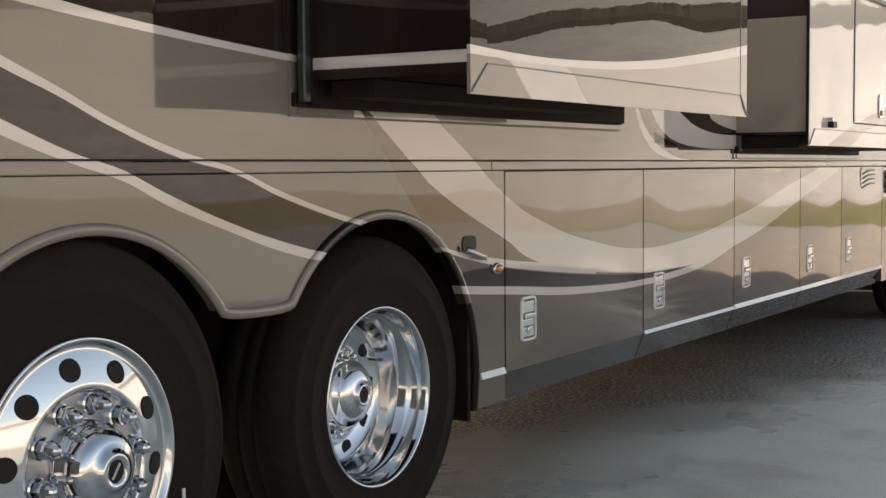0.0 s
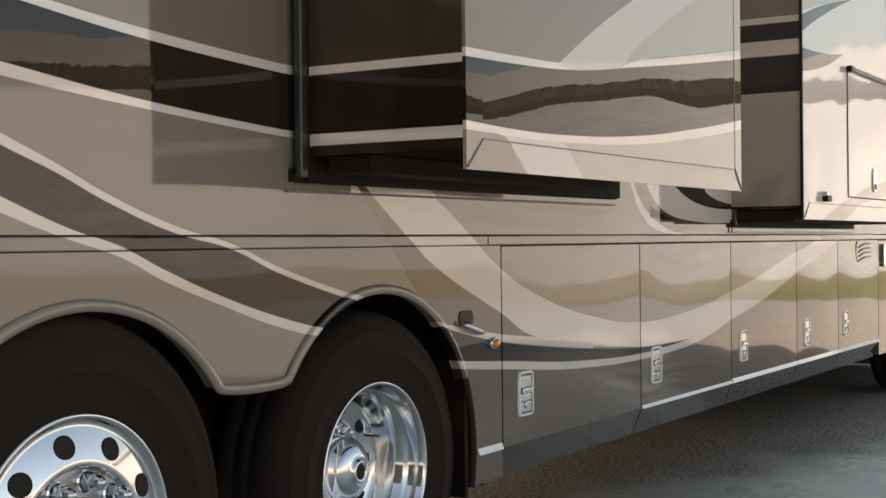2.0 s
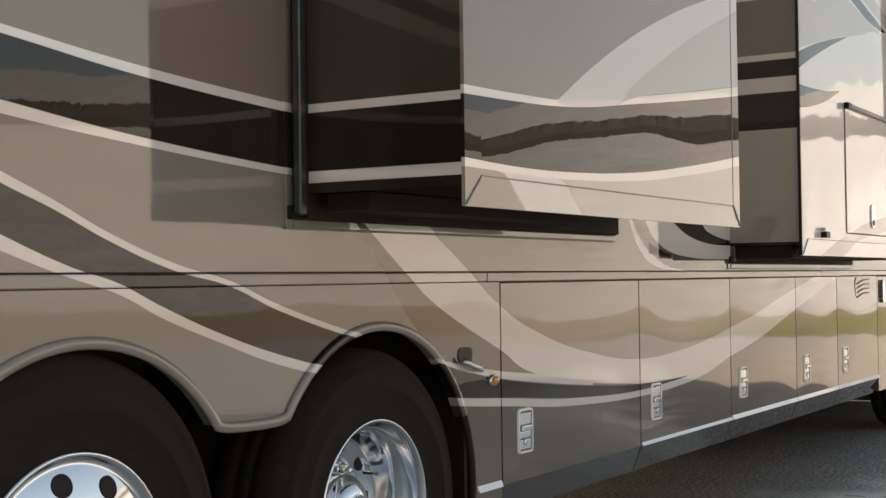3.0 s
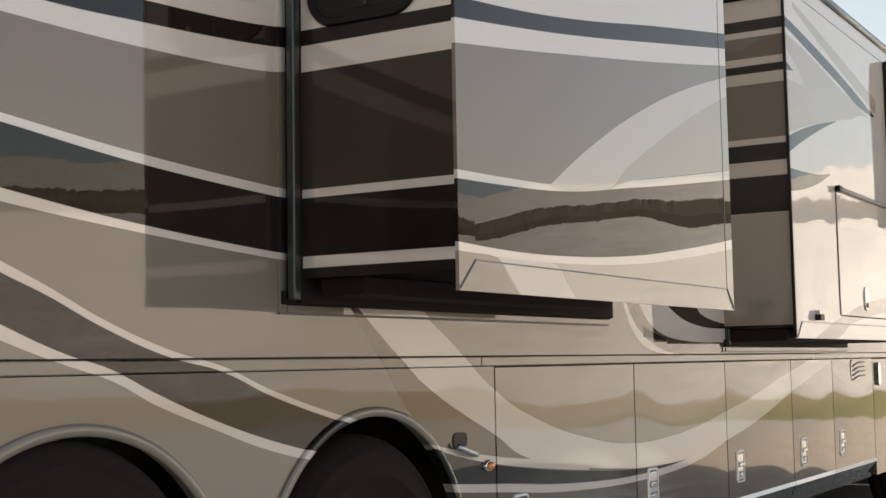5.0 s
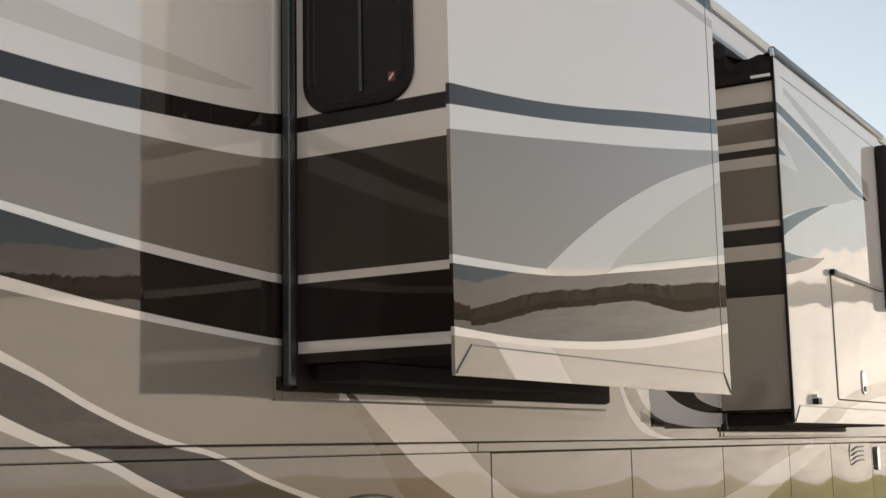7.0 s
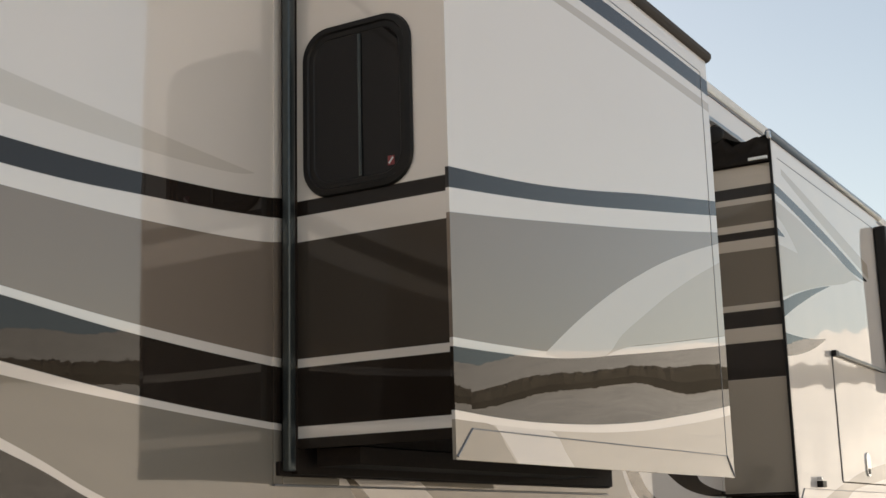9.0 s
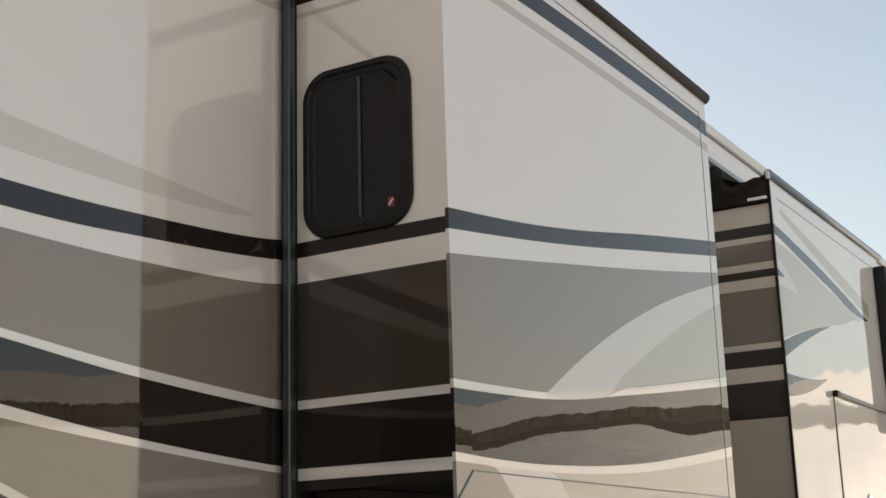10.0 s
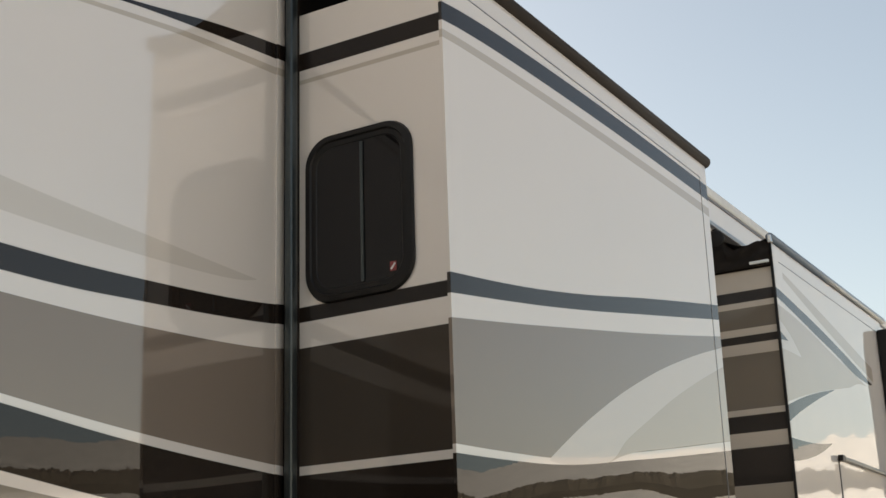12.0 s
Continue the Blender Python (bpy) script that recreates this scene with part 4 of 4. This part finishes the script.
def make_tops():
    # rear room: black awning rail along the outer top edge, fabric behind it
    bm = tube(bmesh.new(), [(3.28, 1.945, 3.468), (5.72, 1.945, 3.468)], 0.030, 10)
    part("awning_rail", bm, M_FABRIC, room_a, "black topper rail", True)
    bm = bmesh.new()
    n = 10
    rows = []
    for k in range(n + 1):
        f = k / n
        y, z = 1.95 + (WALL + 0.03 - 1.95) * f, 3.48 + 0.20 * f - 0.10 * math.sin(math.pi * f)
        rows.append((bm.verts.new((3.26, y, z)), bm.verts.new((5.70, y, z))))
    for p, q in zip(rows, rows[1:]):
        bm.faces.new((p[0], p[1], q[1], q[0]))
    bmesh.ops.solidify(bm, geom=bm.faces[:], thickness=0.004)
    part("awning_fabric", bm, M_FABRIC, room_a, "dark sagging topper fabric", True)
    bm = box(bmesh.new(), 3.35, 5.66, 2.0, WALL - 0.02, 3.37, 3.40)
    part("room_roof", bm, M_DARK, room_a)
    # front room
    bm = tube(bmesh.new(), [(7.13, 2.40, 3.52), (9.7, 2.40, 3.52)], 0.055, 14)
    part("awning_roll", bm, M_FABRIC, room_b, "rolled dark topper fabric", True)
    bm = bmesh.new()
    rows = []
    for k in range(n + 1):
        f = k / n
        y, z = 2.095 + (2.40 - 2.095) * f, 3.48 + 0.05 * f - 0.05 * math.sin(math.pi * f)
        rows.append((bm.verts.new((7.13, y, z)), bm.verts.new((9.65, y, z))))
    for p, q in zip(rows, rows[1:]):
        bm.faces.new((p[0], p[1], q[1], q[0]))
    bmesh.ops.solidify(bm, geom=bm.faces[:], thickness=0.004)
    part("awning_fabric", bm, M_FABRIC, room_b, "dark sagging topper fabric", True)
    bm = bmesh.new()
    top = [(2.095, 3.452), (2.16, 3.468), (2.23, 3.452), (2.30, 3.44), (2.345, 3.475), (2.36, 3.545), (2.40, 3.585), (2.44, 3.57), (2.455, 3.52)]
    cols = []
    for k in range(41):
        y = 2.097 + (2.455 - 2.097) * k / 40
        hi_z = smooth_curve(top, y)
        col = []
        for q in range(13):
            f = q / 12
            z = 3.32 + (hi_z - 3.32) * f
            fold = 0.010 * math.sin(9.0 * f + 22.0 * (y - 2.1)) + 0.006 * math.sin(60.0 * (y - 2.1) + 2.0 * f)
            col.append(bm.verts.new((7.128 + fold * (1 - abs(2 * f - 1) ** 3), y, z)))
        cols.append(col)
    for p, q in zip(cols, cols[1:]):
        for k in range(12):
            bm.faces.new((p[k], q[k], q[k + 1], p[k + 1]))
    bmesh.ops.solidify(bm, geom=bm.faces[:], thickness=0.004)
    part("awning_end", bm, M_FABRIC, room_b, "dark gathered fabric end", True)
    bm = box(bmesh.new(), 7.10, 7.116, 2.10, 2.21, 3.330, 3.346, 0.003)
    part("awning_bracket", bm, M_WHITE, room_b)
    bm = box(bmesh.new(), 7.145, 7.154, 2.088, 2.104, 1.415, 3.46, 0.002)
    part("edge_trim", bm, M_FRAME, room_b, "black edge trim")
    bm = tube(bmesh.new(), [(7.12, 2.085, 3.478), (9.7, 2.085, 3.478)], 0.024, 10)
    part("awning_rail", bm, M_RAIL, room_b, "grey metal topper rail", True)
    # bright bracket at the rail's end, dull end disc of the roll
    bm = box(bmesh.new(), 7.102, 7.119, 2.070, 2.092, 3.44, 3.485, 0.004)
    part("rail_bracket", bm, M_CHROME, room_b, "chrome rail bracket")
    bm = lathe(bmesh.new(), [(0.054, -0.004), (0.054, 0.006), (0.046, 0.010), (0.012, 0.012), (0.0001, 0.012)], Matrix.Translation((7.124, 2.40, 3.52)) @ Matrix.Rotation(radians(-90), 4, "Z"), 20)
    part("roll_cap", bm, M_FRAME, room_b, "dull black roll cap", True)
    # rail along the body
    bm = bmesh.new()
    box(bm, 5.8, NOSE, WALL - 0.035, WALL - 0.001, 3.66, 3.69, 0.008)
    part("body_rail", bm, M_RAIL, rv, "blue-grey metal awning rail")


make_tops()
# the rear room is drawn at nominal size and then reduced
_m = Matrix.Translation((0, 0, EYE)) @ Matrix.Diagonal((ROOM_SIZE, ROOM_SIZE, ROOM_SIZE, 1.0)) @ Matrix.Translation((0, 0, -EYE))
for _ob in (room_a, *room_a.children_recursive):
    if _ob.name.split(".")[0] not in ("opening_flange", "flange_edge", "jamb_bar", "rubber_seal", "opening_lining"):
        _ob.data.transform(_m)


def make_front_details():
    yf = 2.085
    bm = slab(bmesh.new(), [(8.06, 1.56), (9.30, 1.56), (9.30, 2.31), (8.06, 2.31)], yf - 0.006, yf - 0.001)
    hatch = part("hatch", bm, M_FRONT, room_b, "cream hatch in the outer face")
    bm = bmesh.new()
    box(bm, 8.052, 8.059, yf - 0.003, yf - 0.0005, 1.56, 2.31)
    box(bm, 8.06, 9.30, yf - 0.003, yf - 0.0005, 1.551, 1.558)
    part("hatch_gap", bm, M_DARK, room_b)
    bm = box(bmesh.new(), 8.03, 9.32, yf - 0.03, yf - 0.007, 2.312, 2.335, 0.005)
    part("hatch_rail", bm, M_METAL, room_b, "grey hinge rail over the hatch")
    bm = box(bmesh.new(), 8.03, 8.10, yf - 0.036, yf - 0.005, 2.302, 2.338, 0.005)
    part("rail_end", bm, M_FRAME, room_b)
    bm = slab(bmesh.new(), rounded(8.63, 8.73, 1.60, 1.75, 0.04), yf - 0.014, yf - 0.0065)
    part("hatch_latch", bm, M_CHROME, room_b, "oval chrome hatch latch")
    bm = slab(bmesh.new(), rounded(8.655, 8.705, 1.615, 1.65, 0.012), yf - 0.017, yf - 0.0145)
    part("latch_lock", bm, M_FRAME, room_b)
    bm = box(bmesh.new(), 7.50, 7.58, yf - 0.035, yf - 0.001, 1.515, 1.55, 0.004)
    part("catch", bm, M_FRAME, room_b, "small black catch")
    bm = box(bmesh.new(), 7.50, 7.53, yf - 0.03, yf - 0.001, 1.552, 1.572, 0.003)
    part("catch_clip", bm, M_CHROME, room_b)
    # dark awning arm towards the nose
    bm = box(bmesh.new(), 9.46, 9.62, yf - 0.09, yf - 0.001, 2.2, 3.37, 0.02)
    part("awning_arm", bm, M_FRAME, room_b, "black folded awning arm")


make_front_details()


def make_side_details():
    # marker lamp and its bracket by the rear arch
    bm = lathe(bmesh.new(), [(0.036, 0.0), (0.036, 0.010), (0.031, 0.014), (0.028, 0.014)], Matrix.Translation((4.44, WALL, 0.92)), 20)
    bmesh.ops.scale(bm, verts=bm.verts, vec=(1.0, 1.0, 0.62), space=Matrix.Translation((-4.44, -WALL, -0.92)))
    lamp = part("marker_lamp", bm, M_CHROME, rv, "round amber side marker lamp", True)
    bm = lathe(bmesh.new(), [(0.028, 0.010), (0.026, 0.018), (0.018, 0.024), (0.0001, 0.026)], Matrix.Translation((4.44, WALL, 0.92)), 20)
    bmesh.ops.scale(bm, verts=bm.verts, vec=(1.0, 1.0, 0.62), space=Matrix.Translation((-4.44, -WALL, -0.92)))
    part("lamp_lens", bm, M_AMBER, lamp, "amber lens", True)
    # dark cap with a chrome teardrop arm
    bm = slab(bmesh.new(), rounded(4.185, 4.285, 0.998, 1.055, 0.024), WALL - 0.004, WALL - 0.001)
    part("filler_cap", bm, M_FRAME, rv, "dark recessed cap")
    bm = tube(bmesh.new(), [(4.19, WALL - 0.02, 1.01), (4.215, WALL - 0.03, 0.998), (4.26, WALL - 0.034, 0.982), (4.31, WALL - 0.026, 0.972), (4.345, WALL - 0.012, 0.967)], 0.011, 12, flat=0.5)
    part("cap_arm", bm, M_BRUSHED, rv, "chrome teardrop arm", True)
    # vent louvre and entry hardware towards the nose
    vent = part("vent", slab(bmesh.new(), rounded(9.86, 10.30, 1.13, 1.285, 0.06), WALL - 0.006, WALL - 0.001), M_BODY, rv, "tan painted vent with slanted slots")
    for k in range(4):
        z = 1.15 + 0.033 * k
        path = [(9.91 + 0.34 * f, WALL - 0.012, z + 0.012 * math.sin(math.pi * f) + 0.03 * (f - 0.5)) for f in (q / 10 for q in range(11))]
        part("vent_slot", tube(bmesh.new(), path, 0.0045, 6, flat=0.5), M_GRAPHITE, vent)
    bm = slab(bmesh.new(), rounded(10.64, 10.72, 1.08, 1.26, 0.035), WALL - 0.02, WALL - 0.001)
    part("entry_latch", bm, M_CHROME, rv, "chrome entry latch")


make_side_details()


def make_tyre_stick():
    bm = box(bmesh.new(), 2.628, 2.638, WALL - 0.052, WALL - 0.047, 0.375, 0.452, 0.001)
    part("valve_extension", bm, M_WHITE, rv, "short white valve extension")


make_tyre_stick()


def make_grit():
    """Loose grit on the wet yard."""
    bm = bmesh.new()
    rnd = random.Random(11)
    for k in range(5200):
        x, y = rnd.uniform(4.6, 13.0), rnd.gauss(2.3, 0.7)
        if y > 3.6 or y < 0.3 or y + 0.5 * (x - 8.0) < rnd.gauss(2.0, 0.35):
            continue
        r = rnd.choice((0.002, 0.003, 0.003, 0.004, 0.006))
        vs = [bm.verts.new((x + r * rnd.uniform(0.7, 1.2) * a, y + r * rnd.uniform(0.7, 1.2) * b, r * rnd.uniform(0.6, 1.0) * c)) for a, b, c in ((1, 0, 0.2), (-0.5, 0.85, 0.2), (-0.5, -0.85, 0.2), (0, 0, 1.2))]
        for tri in ((0, 1, 3), (1, 2, 3), (2, 0, 3)):
            bm.faces.new([vs[q] for q in tri])
    ob = part("loose_grit", bm, plain("grit_stone", (0.30, 0.28, 0.25), 0.5, 0.0, 40.0, 0.5, 0.0))
    return tagged(ob, "loose pale grit scattered on the wet yard", "grit", kind="stuff")


make_grit()
